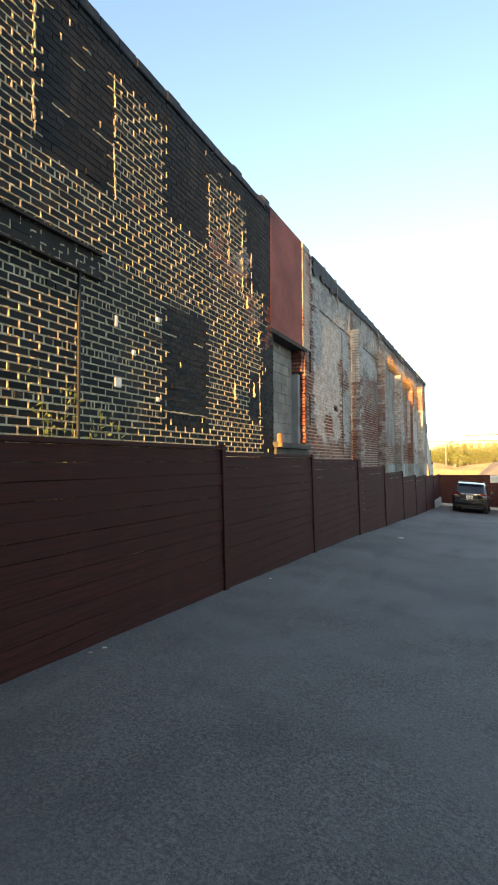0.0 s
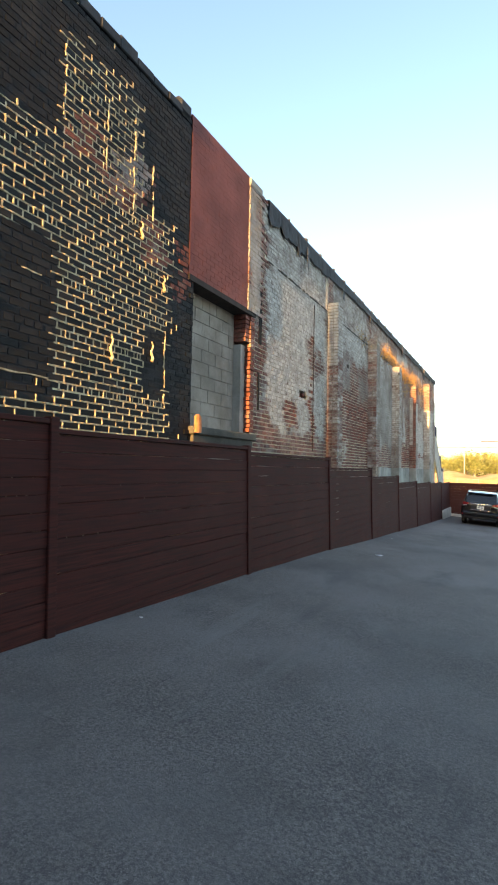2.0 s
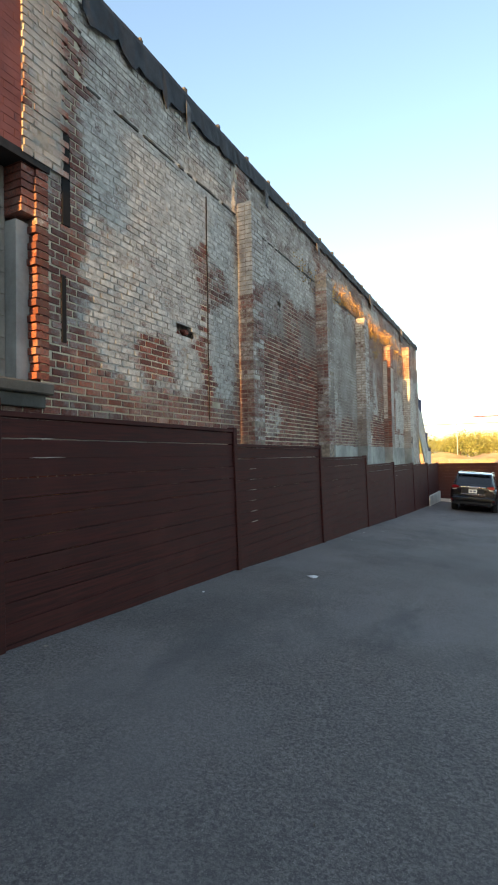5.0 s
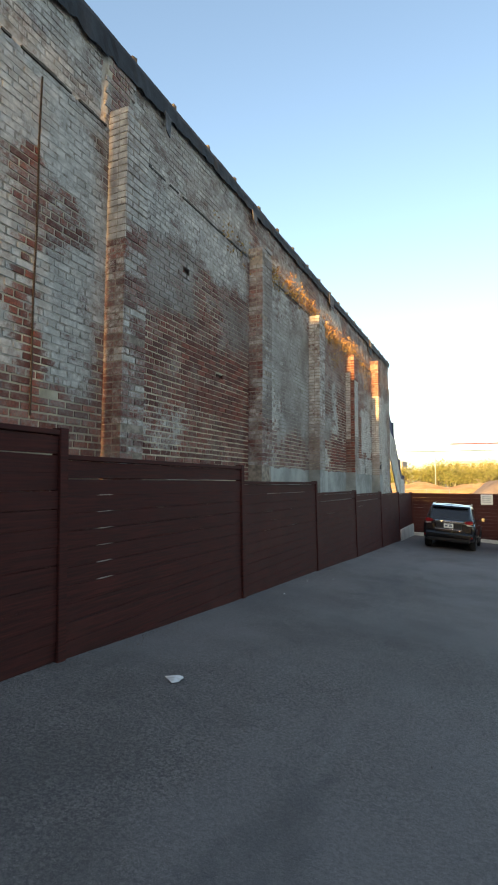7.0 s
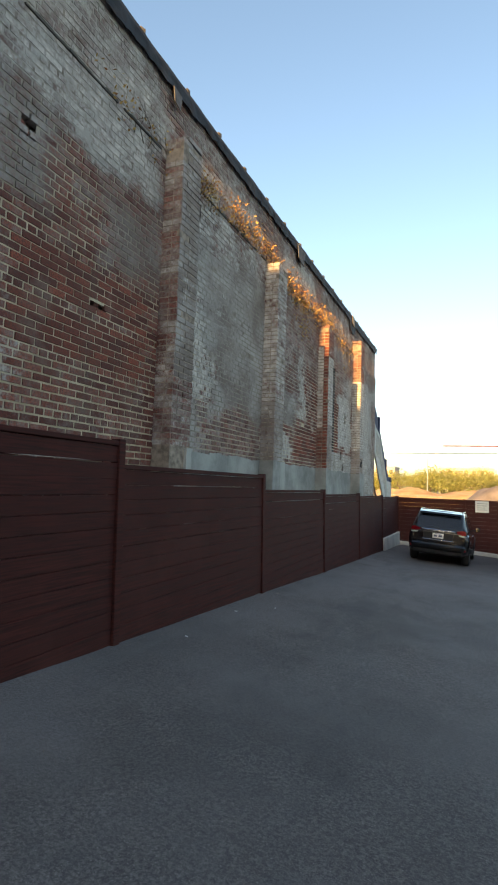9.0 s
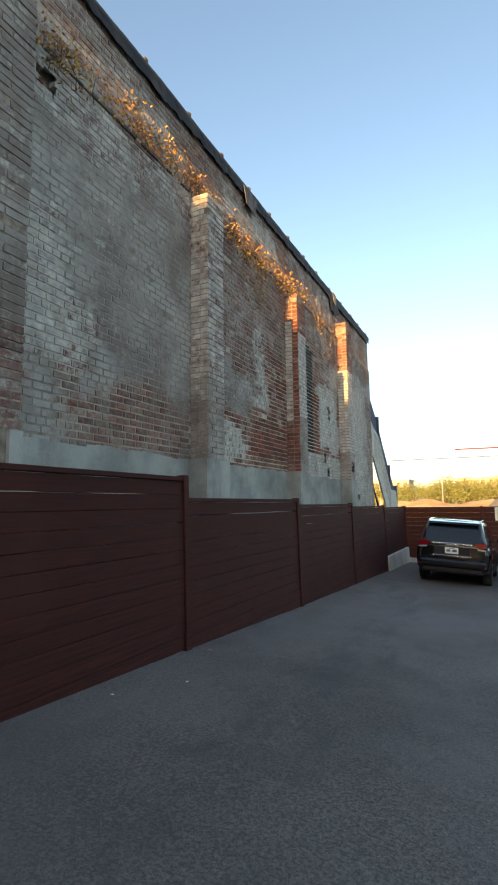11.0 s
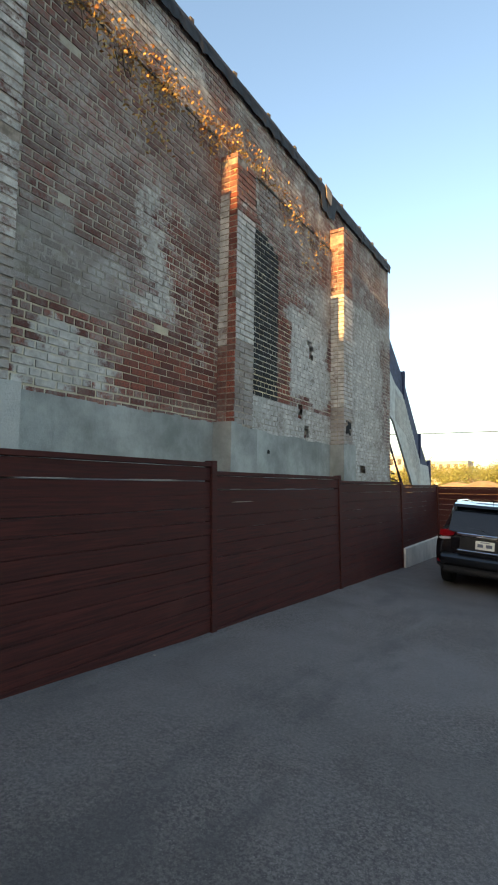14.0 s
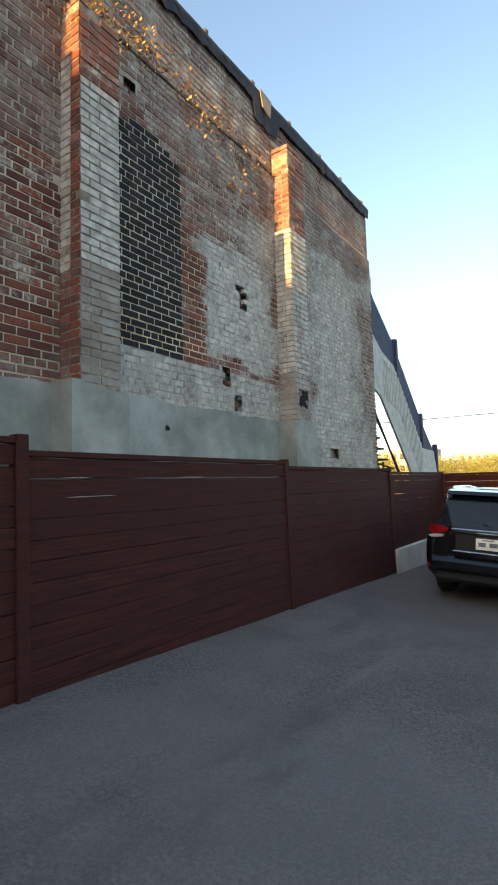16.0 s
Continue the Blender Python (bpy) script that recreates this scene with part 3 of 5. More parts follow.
# ---- blocked opening, red coat, lintels ----
def build_opening():
    y0, y1, z0, z1 = OPEN
    back = X - 0.30
    part("opening_backing", boxes((back - 0.15, back + 0.048, y0, y1 - 0.16, z0, z1)), BLOCK, wall)
    blocks = thing("block_infill", pose(0, 0, 0), "pale grey concrete blocks walling up the old opening", "block wall")
    rng = random.Random(6)
    z, row = z0 + 0.03, 0
    shared = {}
    while z < z1 - 0.02:
        y = y0 + 0.01 - (0.2 if row % 2 else 0)
        while y < y1 - 0.2:
            a, b = max(y, y0 + 0.01), min(y + 0.392, y1 - 0.17)
            if b - a > 0.06:
                h = min(0.19, z1 - z - 0.01)
                key = (round(b - a, 3), round(h, 3))
                if key not in shared:
                    bm = boxes((-0.1, 0, 0, b - a, 0, h), bevel=0.004)
                    shared[key] = mesh_of("block", bm)
                ob = part("block", shared[key], BLOCK, blocks)
                ob.location = (back + 0.06 + rng.uniform(-0.004, 0.004), a, z)
            y += 0.398
        z += 0.197
        row += 1
    # brick and rendered jamb on the far side of the opening
    part("jamb", boxes((back, X - 0.105, y1 - 0.16, y1 - 0.002, z0, z1 - 0.55)), FOOTING, wall, "rendered jamb")
    part("jamb", boxes((back, X - 0.02, y0, y0 + 0.02, z0, z1)), TAR, wall)
    rngb = random.Random(8)
    lot = Bricks()
    z = z0 + 0.05
    while z < z1 - 0.03:
        w = 0.11
        lot.add(X - 0.28 if z > z1 - 0.55 else X - 0.10, X + rngb.uniform(0.004, 0.012), y1 - 0.02 - rngb.choice((0.0, 0.008, 0.02, 0.032)) * rngb.uniform(0.5, 1), y1 + w, z, z + COURSE - 0.012, (0.12 if z < 3.0 else 0.3, 0, 0.15))
        if z > z1 - 0.55:
            lot.add(X - 0.28, X - 0.02, y1 - 0.17, y1 - 0.02, z, z + COURSE - 0.012, (0.1, 0.1, 0.1))
        z += COURSE
    tagged(part("jamb_bricks", with_paint("jamb_bricks", lot.v, lot.f, lot.c), BRICK, wall, "toothed red brick jamb"), kind="stuff")
    sill = bmesh.new()
    box(sill, X - 0.3, X + 0.09, y0 - 0.05, y1 + 0.1, z0 - 0.10, z0 + 0.01, bevel=0.015)
    part("sill", sill, SILL, wall, "dirty projecting concrete sill")
    under = bmesh.new()
    box(under, X - 0.02, X + 0.05, y0, y1 + 0.03, z0 - 0.22, z0 - 0.10, bevel=0.008)
    part("sill_beam", under, SILL, wall)
    # smooth red coat above the opening; its lower courses still show
    red = bmesh.new()
    box(red, X - 0.02, X + 0.0085, 8.5, 10.19, z1 + 0.03, TOP + 0.13)
    part("red_coat", red, REDCOAT, wall, "dull red painted panel")
    lot = bmesh.new()
    z, row = z1 + 0.03, 0
    while z < TOP + 0.05:
        shallow = 0.0025 * smooth_step(z, z1 + 0.3, z1 + 0.9)
        y = 8.5 - (0.108 if row % 2 else 0)
        while y < 10.19:
            a, b = max(8.5, y), min(10.19, y + LENGTH - 0.008)
            if b - a > 0.03:
                box(lot, X - 0.02, X + 0.0125 - shallow + rng.uniform(-0.0008, 0.0012), a, b, z, z + COURSE - 0.007)
            y += LENGTH
        z += COURSE
        row += 1
    tagged(part("red_bricks", lot, REDCOAT, wall, "red painted bricks"), kind="stuff")
    part("lintel", boxes((X - 0.3, X + 0.02, y0 - 0.14, y1 + 0.12, z1 - 0.05, z1 + 0.03)), STEEL, wall, "rusted steel lintel")
    # stump of timber beside the sill
    bm = bmesh.new()
    tube(bm, [(0, 0, 0), (0.01, 0.0, 0.09), (0.0, 0.01, 0.2), (-0.02, 0.01, 0.23)], 0.06, 9, 0.045)
    ob = part("beam_stump", bm, TERRACOTTA)
    ob.location = (X + 0.1, y0 + 0.02, z0 - 0.08)
    ob.parent = wall
    ob["label"] = "rotten orange timber stump"


build_opening()


def build_wall_details():
    # steel channel over the bricked-up bay
    bm = boxes((X - 0.02, X + 0.055, 1.0, 4.06, 3.34, 3.36), (X - 0.02, X + 0.055, 1.0, 4.06, 3.60, 3.625), (X - 0.01, X + 0.006, 1.0, 4.06, 3.36, 3.6))
    part("steel_channel", bm, STEEL, wall, "rusted steel channel lintel")
    part("steel_channel", boxes((X + 0.004, X + 0.03, 3.74, 3.765, 1.4, 3.34)), TAR, wall)
    # capping of the near tarred section
    rng = random.Random(12)
    bm = bmesh.new()
    y = 1.0
    while y < 8.15:
        h = 0.11 + rng.uniform(-0.006, 0.006) + (0.03 if y > 7.0 else 0.02 * noise.noise(Vector((y, 0, 0))))
        box(bm, X - 0.45, X + 0.02 + rng.uniform(-0.006, 0.006), y, y + 0.3, TOP - 0.02, TOP + (h if y < 7.05 else h - 0.05), bevel=0.012)
        y += 0.302
    part("parapet_cap", bm, TAR, wall, "tarred parapet capping")
    part("pier_cap", boxes((X - 0.3, X + 0.03, 8.16, 8.49, TOP - 0.02, TOP + 0.22), bevel=0.06), TAR, wall, "tarred rounded pier top")
    part("parapet_cap", boxes((X - 0.4, X - 0.022, 8.5, 10.19, TOP - 0.01, TOP + 0.12), bevel=0.02), SILL, wall)
    part("parapet_cap", boxes((X - 0.4, X + 0.036, 10.19, 10.66, TOP - 0.01, TOP + 0.13), bevel=0.02), FOOTING, wall, "grey cement pier top")
    part("parapet_cap", boxes((X - 0.4, X + 0.012, 10.66, 10.95, TOP - 0.01, TOP + 0.07), bevel=0.03), REDCOAT, wall)
    # beside the pier beyond the red coat, flat black boxes paint the recess shade
    part("slot_shade", boxes((X - 0.01, X + 0.008, 10.66, 10.76, 3.45, 4.35), (X - 0.01, X + 0.008, 10.645, 10.70, 2.3, 2.95)), HOLE_SHADE, wall, "flat black strips painted for the shade in brick slots")
    # roofing felt hanging over the far parapet
    bm = bmesh.new()
    ys = np.arange(10.95, END + 0.03, 0.09)
    prof = []
    for y in ys:
        n1 = noise.noise(Vector((y * 0.8, 0, 7)))
        n2 = noise.noise(Vector((y * 3.1, 0, 8)))
        n3 = noise.noise(Vector((y * 9.0, 0, 8)))
        n4 = noise.noise(Vector((y * 24.0, 0, 3)))
        drop = 0.19 + 0.14 * smooth_step(-y, -17.0, -13.0) + 0.05 * n1 + 0.06 * n2 + 0.06 * n3 + 0.04 * n4
        if y < 13:
            drop += 0.02 + 0.16 * n2 + 0.08 * n3
        if y > 28.0:
            drop += 0.02
        if 27.7 < y < 28.4:
            drop += 0.3
        top = TOP + 0.10 + 0.02 * n1
        out = 0.016 + 0.008 * n2
        ring = [(X - 0.4, top - 0.02), (X - 0.1, top + 0.012), (X + out, top), (X + out + 0.012, top - 0.06), (X + 0.02 + 0.015 * n3, top - drop * 0.6), (X + 0.014 + 0.02 * n2, top - drop), (X + 0.006, top - drop + 0.012), (X - 0.01, top - 0.06)]
        prof.append([bm.verts.new((x, float(y), z)) for x, z in ring])
    for a, b in zip(prof, prof[1:]):
        for i in range(len(a) - 1):
            bm.faces.new((a[i], b[i], b[i + 1], a[i + 1]))
    bmesh.ops.recalc_face_normals(bm, faces=bm.faces[:])
    part("roof_felt", bm, TAR, wall, "torn black roofing felt over the parapet")
    # small bricks that weigh the felt down
    shared = mesh_of("ballast_brick", boxes((-0.08, 0.07, -0.04, 0.04, -0.01, 0.07), bevel=0.014))
    y = 11.9
    while y < END - 0.2:
        ob = part("ballast_brick", shared, SILL, wall)
        ob.location = (X - 0.06, y, TOP + 0.105)
        ob.rotation_euler = (0, 0, rng.uniform(-0.4, 0.4))
        y += 0.92 + rng.uniform(-0.12, 0.12)
    # loose flaps of felt
    for y, z, w, h, mat in ((23.05, 5.88, 0.5, 0.34, SLATE), (12.85, 5.72, 0.1, 0.5, SLATE), (15.35, 5.75, 0.14, 0.3, SLATE), (18.1, 5.82, 0.2, 0.22, SLATE), (28.0, 5.98, 0.3, 0.3, BLOCK)):
        bm = bmesh.new()
        prism(bm, [(y - w / 2, z + h / 2), (y + w / 2, z + h * 0.4), (y + w * 0.35, z - h / 2), (y - w * 0.3, z - h * 0.3)], "x", X + 0.034, X + 0.046)
        part("felt_flap", bm, mat, wall, "peeling grey flap of felt")
    # ragged drip edge of the ledge
    bm = bmesh.new()
    y = 11.0
    while y < 28.1:
        if not any(p[0] - 0.12 < y < p[1] + 0.1 for p in PILASTERS) and rng.random() < 0.85:
            box(bm, X - 0.05, X + rng.uniform(0.006, 0.02), y, y + 0.1, LEDGE - 0.02, LEDGE + rng.uniform(-0.004, 0.014))
        y += 0.104
    part("ledge", bm, SILL, wall, "dark weathered brick ledge")
    # thin dark bar that paints the shade in an upright crack
    bm = bmesh.new()
    tube(bm, [(X + 0.012, 13.32 + 0.006 * math.sin(z * 4), z) for z in np.arange(1.7, 5.1, 0.2)], 0.009, 6)
    part("crack_shade", bm, STEEL, wall, "thin dark bar painted as shade in an upright crack")
    # holes broken into the wall
    r = random.Random(55)
    for y, z, w, h in HOLES[:-1]:
        for k in range(3):
            rub = boxes((-0.05, 0.05, -0.04, 0.03, -0.025, 0.02), bevel=0.008)
            ob = part("broken_brick", rub, LOOSE_BRICK, wall)
            ob.location = (X - 0.07, y + r.uniform(-0.4, 0.4) * w, z - h / 2 + 0.02 + 0.03 * k)
            ob.rotation_euler = (r.uniform(-0.5, 0.5), r.uniform(-0.5, 0.5), r.uniform(-1, 1))
    # here black patches set on the face paint the shade of two more holes
    for y, z, w, h in ((28.43, 1.72, 0.3, 0.3), (25.9, 1.13, 0.06, 0.06)):
        pts = [(y + w / 2 * math.copysign(abs(math.cos(a)) ** 0.45, math.cos(a)) * r.uniform(0.6, 1.1), z + h / 2 * math.copysign(abs(math.sin(a)) ** 0.45, math.sin(a)) * r.uniform(0.6, 1.1)) for a in (k * math.pi / 9 for k in range(18))]
        deep = DEEP if y > 28 else 0.012
        part("hole_shade", prism(bmesh.new(), pts, "x", X + deep - 0.03, X + deep + 0.0075), HOLE_SHADE, wall, "flat black patch painted for the shade in broken brick")
    for k in range(4):
        ob = part("broken_brick", boxes((-0.04, 0.02, -0.05, 0.05, -0.03, 0.03), bevel=0.01), PIERCORE, wall)
        ob.location = (X + DEEP + r.uniform(-0.01, 0.015), 28.43 + r.uniform(-0.16, 0.16), 1.72 + r.uniform(-0.16, 0.2))
        ob.rotation_euler = (r.uniform(-0.6, 0.6), r.uniform(-0.6, 0.6), r.uniform(-1, 1))
    # lumps of mortar and chips that catch the low sun on the tarred section
    r = random.Random(31)
    verts, faces = [], []

    def ribbon(pts, half, upright):
        """A ragged bead of squeezed-out mortar through (along, out) points at a joint."""
        for (y, z, out) in pts:
            w = half * r.uniform(0.55, 1.15)
            n = len(verts)
            dy, dz = (w, 0.0) if upright else (0.0, w)
            verts.extend([(X - 0.006, y - dy, z - dz), (X + out, y - dy * 0.7, z - dz * 0.7), (X + out, y + dy * 0.7, z + dz * 0.7), (X - 0.006, y + dy, z + dz)])
        n = len(verts) - 4 * len(pts)
        for k in range(len(pts) - 1):
            a, b = n + 4 * k, n + 4 * k + 4
            for q in range(3):
                faces.append((a + q, b + q, b + q + 1, a + q + 1))
        faces.append((n, n + 1, n + 2, n + 3))
        m = len(verts) - 4
        faces.append((m + 3, m + 2, m + 1, m))

    for row in range(0, 74):
        z = 0.55 + row * COURSE
        y = 2.0 + (0.108 if row % 2 else 0)
        while z > 1.3 and y < 8.3:
            tarred = any(a < y + 0.1 < b and c < z < d for a, b, c, d in TARRED)
            worn = 0.5 + 0.5 * noise.noise(Vector((y * 0.8, z * 0.8, 12)))
            chance = 0.035 if tarred else 0.5 + 0.55 * worn
            if r.random() < chance:
                full = r.random() < 0.7
                y0, y1 = y + (0.0 if full else r.uniform(0, 0.1)), y + LENGTH * (1.0 if full else r.uniform(0.5, 0.95))
                ribbon([(y0 + (y1 - y0) * k / 5, z + r.gauss(0, 0.0018), r.choice((0.002, 0.004, 0.006, 0.010)) * (0.6 + worn)) for k in range(6)], 0.0098, False)
            if r.random() < chance * 0.9:
                yj = y + LENGTH - JOINT / 2 + r.gauss(0, 0.002)
                ribbon([(yj, z + 0.004 + (COURSE - 0.008) * k / 3, r.uniform(0.003, 0.011) * (0.6 + worn)) for k in range(4)], 0.0095, True)
            y += LENGTH
    # long upright seams of mortar left along old pier edges
    for y, z0, z1 in ((4.27, 4.3, 5.55), (6.3, 4.75, 5.5), (7.35, 4.1, 5.35), (7.7, 4.3, 4.9), (6.9, 4.5, 5.2), (3.2, 4.4, 5.6), (8.02, 2.1, 3.0)):
        z = z0
        while z < z1:
            ribbon([(y + 0.01 * math.sin(z * 9) + r.gauss(0, 0.004), z + 0.04 * k, r.uniform(0.004, 0.016)) for k in range(4)], r.uniform(0.006, 0.016), True)
            z += r.choice((0.12, 0.12, 0.2))
    # smeared sill line under the tarred window
    ribbon([(5.18 + 0.08 * k, 2.13 + r.gauss(0, 0.003), r.uniform(0.004, 0.012)) for k in range(14)], 0.013, False)
    me = bpy.data.meshes.new("mortar_bead")
    me.from_pydata(verts, [], faces)
    tagged(part("mortar_bead", me, LUMP, wall, "pale beads of squeezed-out mortar"), kind="stuff")
    for y, z, w, h in ((4.33, 2.35, 0.11, 0.1), (4.6, 2.72, 0.06, 0.06), (4.3, 3.0, 0.05, 0.12), (5.05, 3.2, 0.07, 0.06), (5.06, 2.25, 0.06, 0.05)):
        bm = boxes((X - 0.01, X + 0.022, y - w / 2, y + w / 2, z - h / 2, z + h / 2), bevel=0.008)
        part("mortar_patch", bm, PLATE, wall, "whitish mortar patch")
    for y, z, h in ((7.05, 2.6, 0.28), (7.75, 2.7, 0.24), (7.95, 3.6, 0.2), (7.5, 4.1, 0.2)):
        bm = bmesh.new()
        tube(bm, [(X + 0.02, y + 0.02 * math.sin(k * 1.7), z - h / 2 + k * h / 6) for k in range(7)], 0.02, 6, 0.007)
        part("mortar_run", bm, LUMP, wall, "drip of old yellowed mortar")


build_wall_details()


# ---- vine on the upper ledge ----
def leaf_quads(bm, rng, at, size, n=1):
    for _ in range(n):
        d = Vector((rng.gauss(0, 1), rng.gauss(0, 1), rng.gauss(0, 1))).normalized()
        u = d.orthogonal().normalized() * size * rng.uniform(0.6, 1.2)
        v = d.cross(u).normalized() * size * rng.uniform(0.35, 0.7)
        c = Vector(at)
        bm.faces.new([bm.verts.new(c + q) for q in (-u, v * 0.9 - u * 0.1, u, -v)])


def build_vine():
    rng = random.Random(17)
    vine = thing("wall_vine", pose(X, 22.5, 5.0), "dry yellow-leaved creeper along the upper brick wall", "climbing plant")
    inv = vine.matrix_world.inverted()
    stems, leaves = bmesh.new(), bmesh.new()
    y = 16.8
    while y < 28.0:
        z = 5.12 + 0.12 * math.sin(y * 1.3) - 0.05 * (y - 22) * 0.2
        dens = 0.35 if y < 18.2 or y > 25.8 else 1.0
        pts = [inv @ Vector((X + 0.02 + 0.03 * k / 3, y + rng.uniform(-0.1, 0.12) * k, z - 0.25 + 0.14 * k)) for k in range(4)]
        if rng.random() < 0.4:
            tube(stems, pts, 0.006, 5, 0.002)
        for _ in range(int(rng.uniform(0, 1) ** 2 * 62 * dens)):
            at = inv @ Vector((X + abs(rng.gauss(0.0, 0.05)), y + rng.gauss(0, 0.12), z + rng.gauss(-0.03, 0.13)))
            leaf_quads(leaves, rng, at, 0.024)
        y += 0.085
    for y, z, n in ((24.9, 4.95, 70), (24.3, 4.95, 60), (23.6, 5.0, 50), (22.5, 5.02, 40), (26.5, 4.85, 30), (18.9, 5.05, 50), (27.2, 4.4, 20), (23.4, 4.3, 26), (23.1, 4.45, 26)):
        for _ in range(n * 2):
            at = inv @ Vector((X + abs(rng.gauss(0.05, 0.06)) + 0.01, y + rng.gauss(0, 0.18), z + rng.gauss(0, 0.14)))
            leaf_quads(leaves, rng, at, 0.026)
    tagged(part("stem", stems, BARK, vine), kind="stuff")
    tagged(part("leaves", leaves, YELLOWLEAF, vine, "dry yellow leaves"), kind="stuff")


build_vine()

# ---- timber fence in stepped panels ----
POSTS = (2.35, 5.98, 9.63, 13.36, 16.92, 20.52, 24.05, 27.65, 31.4, 35.1)
TOPS = (1.80, 1.71, 1.63, 1.555, 1.35, 1.13, 0.90, 0.81, 0.745, 0.69)
FX = -3.18


def build_fence():
    shared = {}
    rng = random.Random(2)
    for i in range(len(POSTS)):
        y1 = POSTS[i]
        y0 = POSTS[i - 1] if i else -1.3
        top = TOPS[i]
        low = ground_z(y1) + (0.42 if i == 9 else 0.0)
        h = top - low
        f = thing("fence_panel", pose(FX, y0, low), "dark red-brown stained horizontal board fence panel", "fence", "stepped fence panels")
        f.rotation_euler = (0, radians(-1.4), 0)
        span = y1 - y0
        n = 12
        bh = (h - 0.05) / n
        for k in range(n):
            key = (round(span, 2), round(bh, 4), rng.randrange(5))
            if key not in shared:
                bm = bmesh.new()
                segs = 8
                r2 = random.Random(key[2] + int(span * 100))
                sag = [r2.uniform(-0.007, 0.007) for _ in range(segs + 1)]
                bow = [r2.uniform(-0.004, 0.006) for _ in range(segs + 1)]
                rings = []
                for s in range(segs + 1):
                    yy = 0.05 + (span - 0.1) * s / segs
                    z0, z1 = 0.001 + sag[s] * 0.25, bh - 0.002 + sag[(s * 3) % segs] * 0.4
                    rings.append([bm.verts.new((x + bow[s], yy, z)) for x, z in ((-0.025, z0), (-0.003, z0), (0.0, z0 + 0.004), (0.0, z1 - 0.004), (-0.003, z1), (-0.025, z1))])
                for a, b in zip(rings, rings[1:]):
                    for q in range(6):
                        bm.faces.new((a[q], b[q], b[(q + 1) % 6], a[(q + 1) % 6]))
                bm.faces.new(rings[0]), bm.faces.new(rings[-1][::-1])
                bmesh.ops.recalc_face_normals(bm, faces=bm.faces[:])
                shared[key] = mesh_of("board", bm)
            ob = part("board", shared[key], WOOD, f)
            ob.location = (rng.uniform(-0.004, 0.004), 0, k * bh - (0.009 if k == n - 2 and i in (3, 4, 6, 7) else 0.0))
        # pale strips paint the light that glints through gaps between the boards
        slivers = {4: [(0.44, 0.23, k) for k in (10, 9, 8, 7, 6, 5)] + [(1.5, 0.55, 11), (2.25, 0.9, 11)], 3: [(0.25, 0.35, 11), (0.3, 0.4, 10)], 2: [(2.5, 0.6, 11)],
                 6: [(1.1, 0.6, 11), (2.2, 0.8, 11)], 5: [(0.9, 0.7, 11), (2.0, 0.9, 11)], 7: [(0.3, 0.3, 11), (0.35, 0.5, 10), (1.6, 0.4, 11)]}
        for a, w, k in slivers.get(i, ()):
            bm = bmesh.new()
            half = rng.uniform(0.0025, 0.004)
            prism(bm, [(a, k * bh - half * 0.4), (a + w * 0.3, k * bh - half), (a + w, k * bh - half * 0.3), (a + w * 0.8, k * bh + half), (a + w * 0.2, k * bh + half * 0.8)], "x", -0.004, 0.0075)
            part("gap_glint", bm, GAPGLINT, f, "pale strip painted as light through a board gap")
        part("post", boxes((-0.075, 0.03, span - 0.05, span + 0.045, -0.05, h + 0.02), bevel=0.006), WOOD, f)
        part("top_rail", boxes((-0.06, 0.022, 0.045, span - 0.05, h - 0.045, h), bevel=0.005), WOOD, f)
        part("backing_rail", boxes((-0.07, -0.03, 0.05, span - 0.06, h * 0.25, h * 0.25 + 0.09), (-0.07, -0.03, 0.05, span - 0.06, h * 0.78, h * 0.78 + 0.09)), WOOD, f)


build_fence()


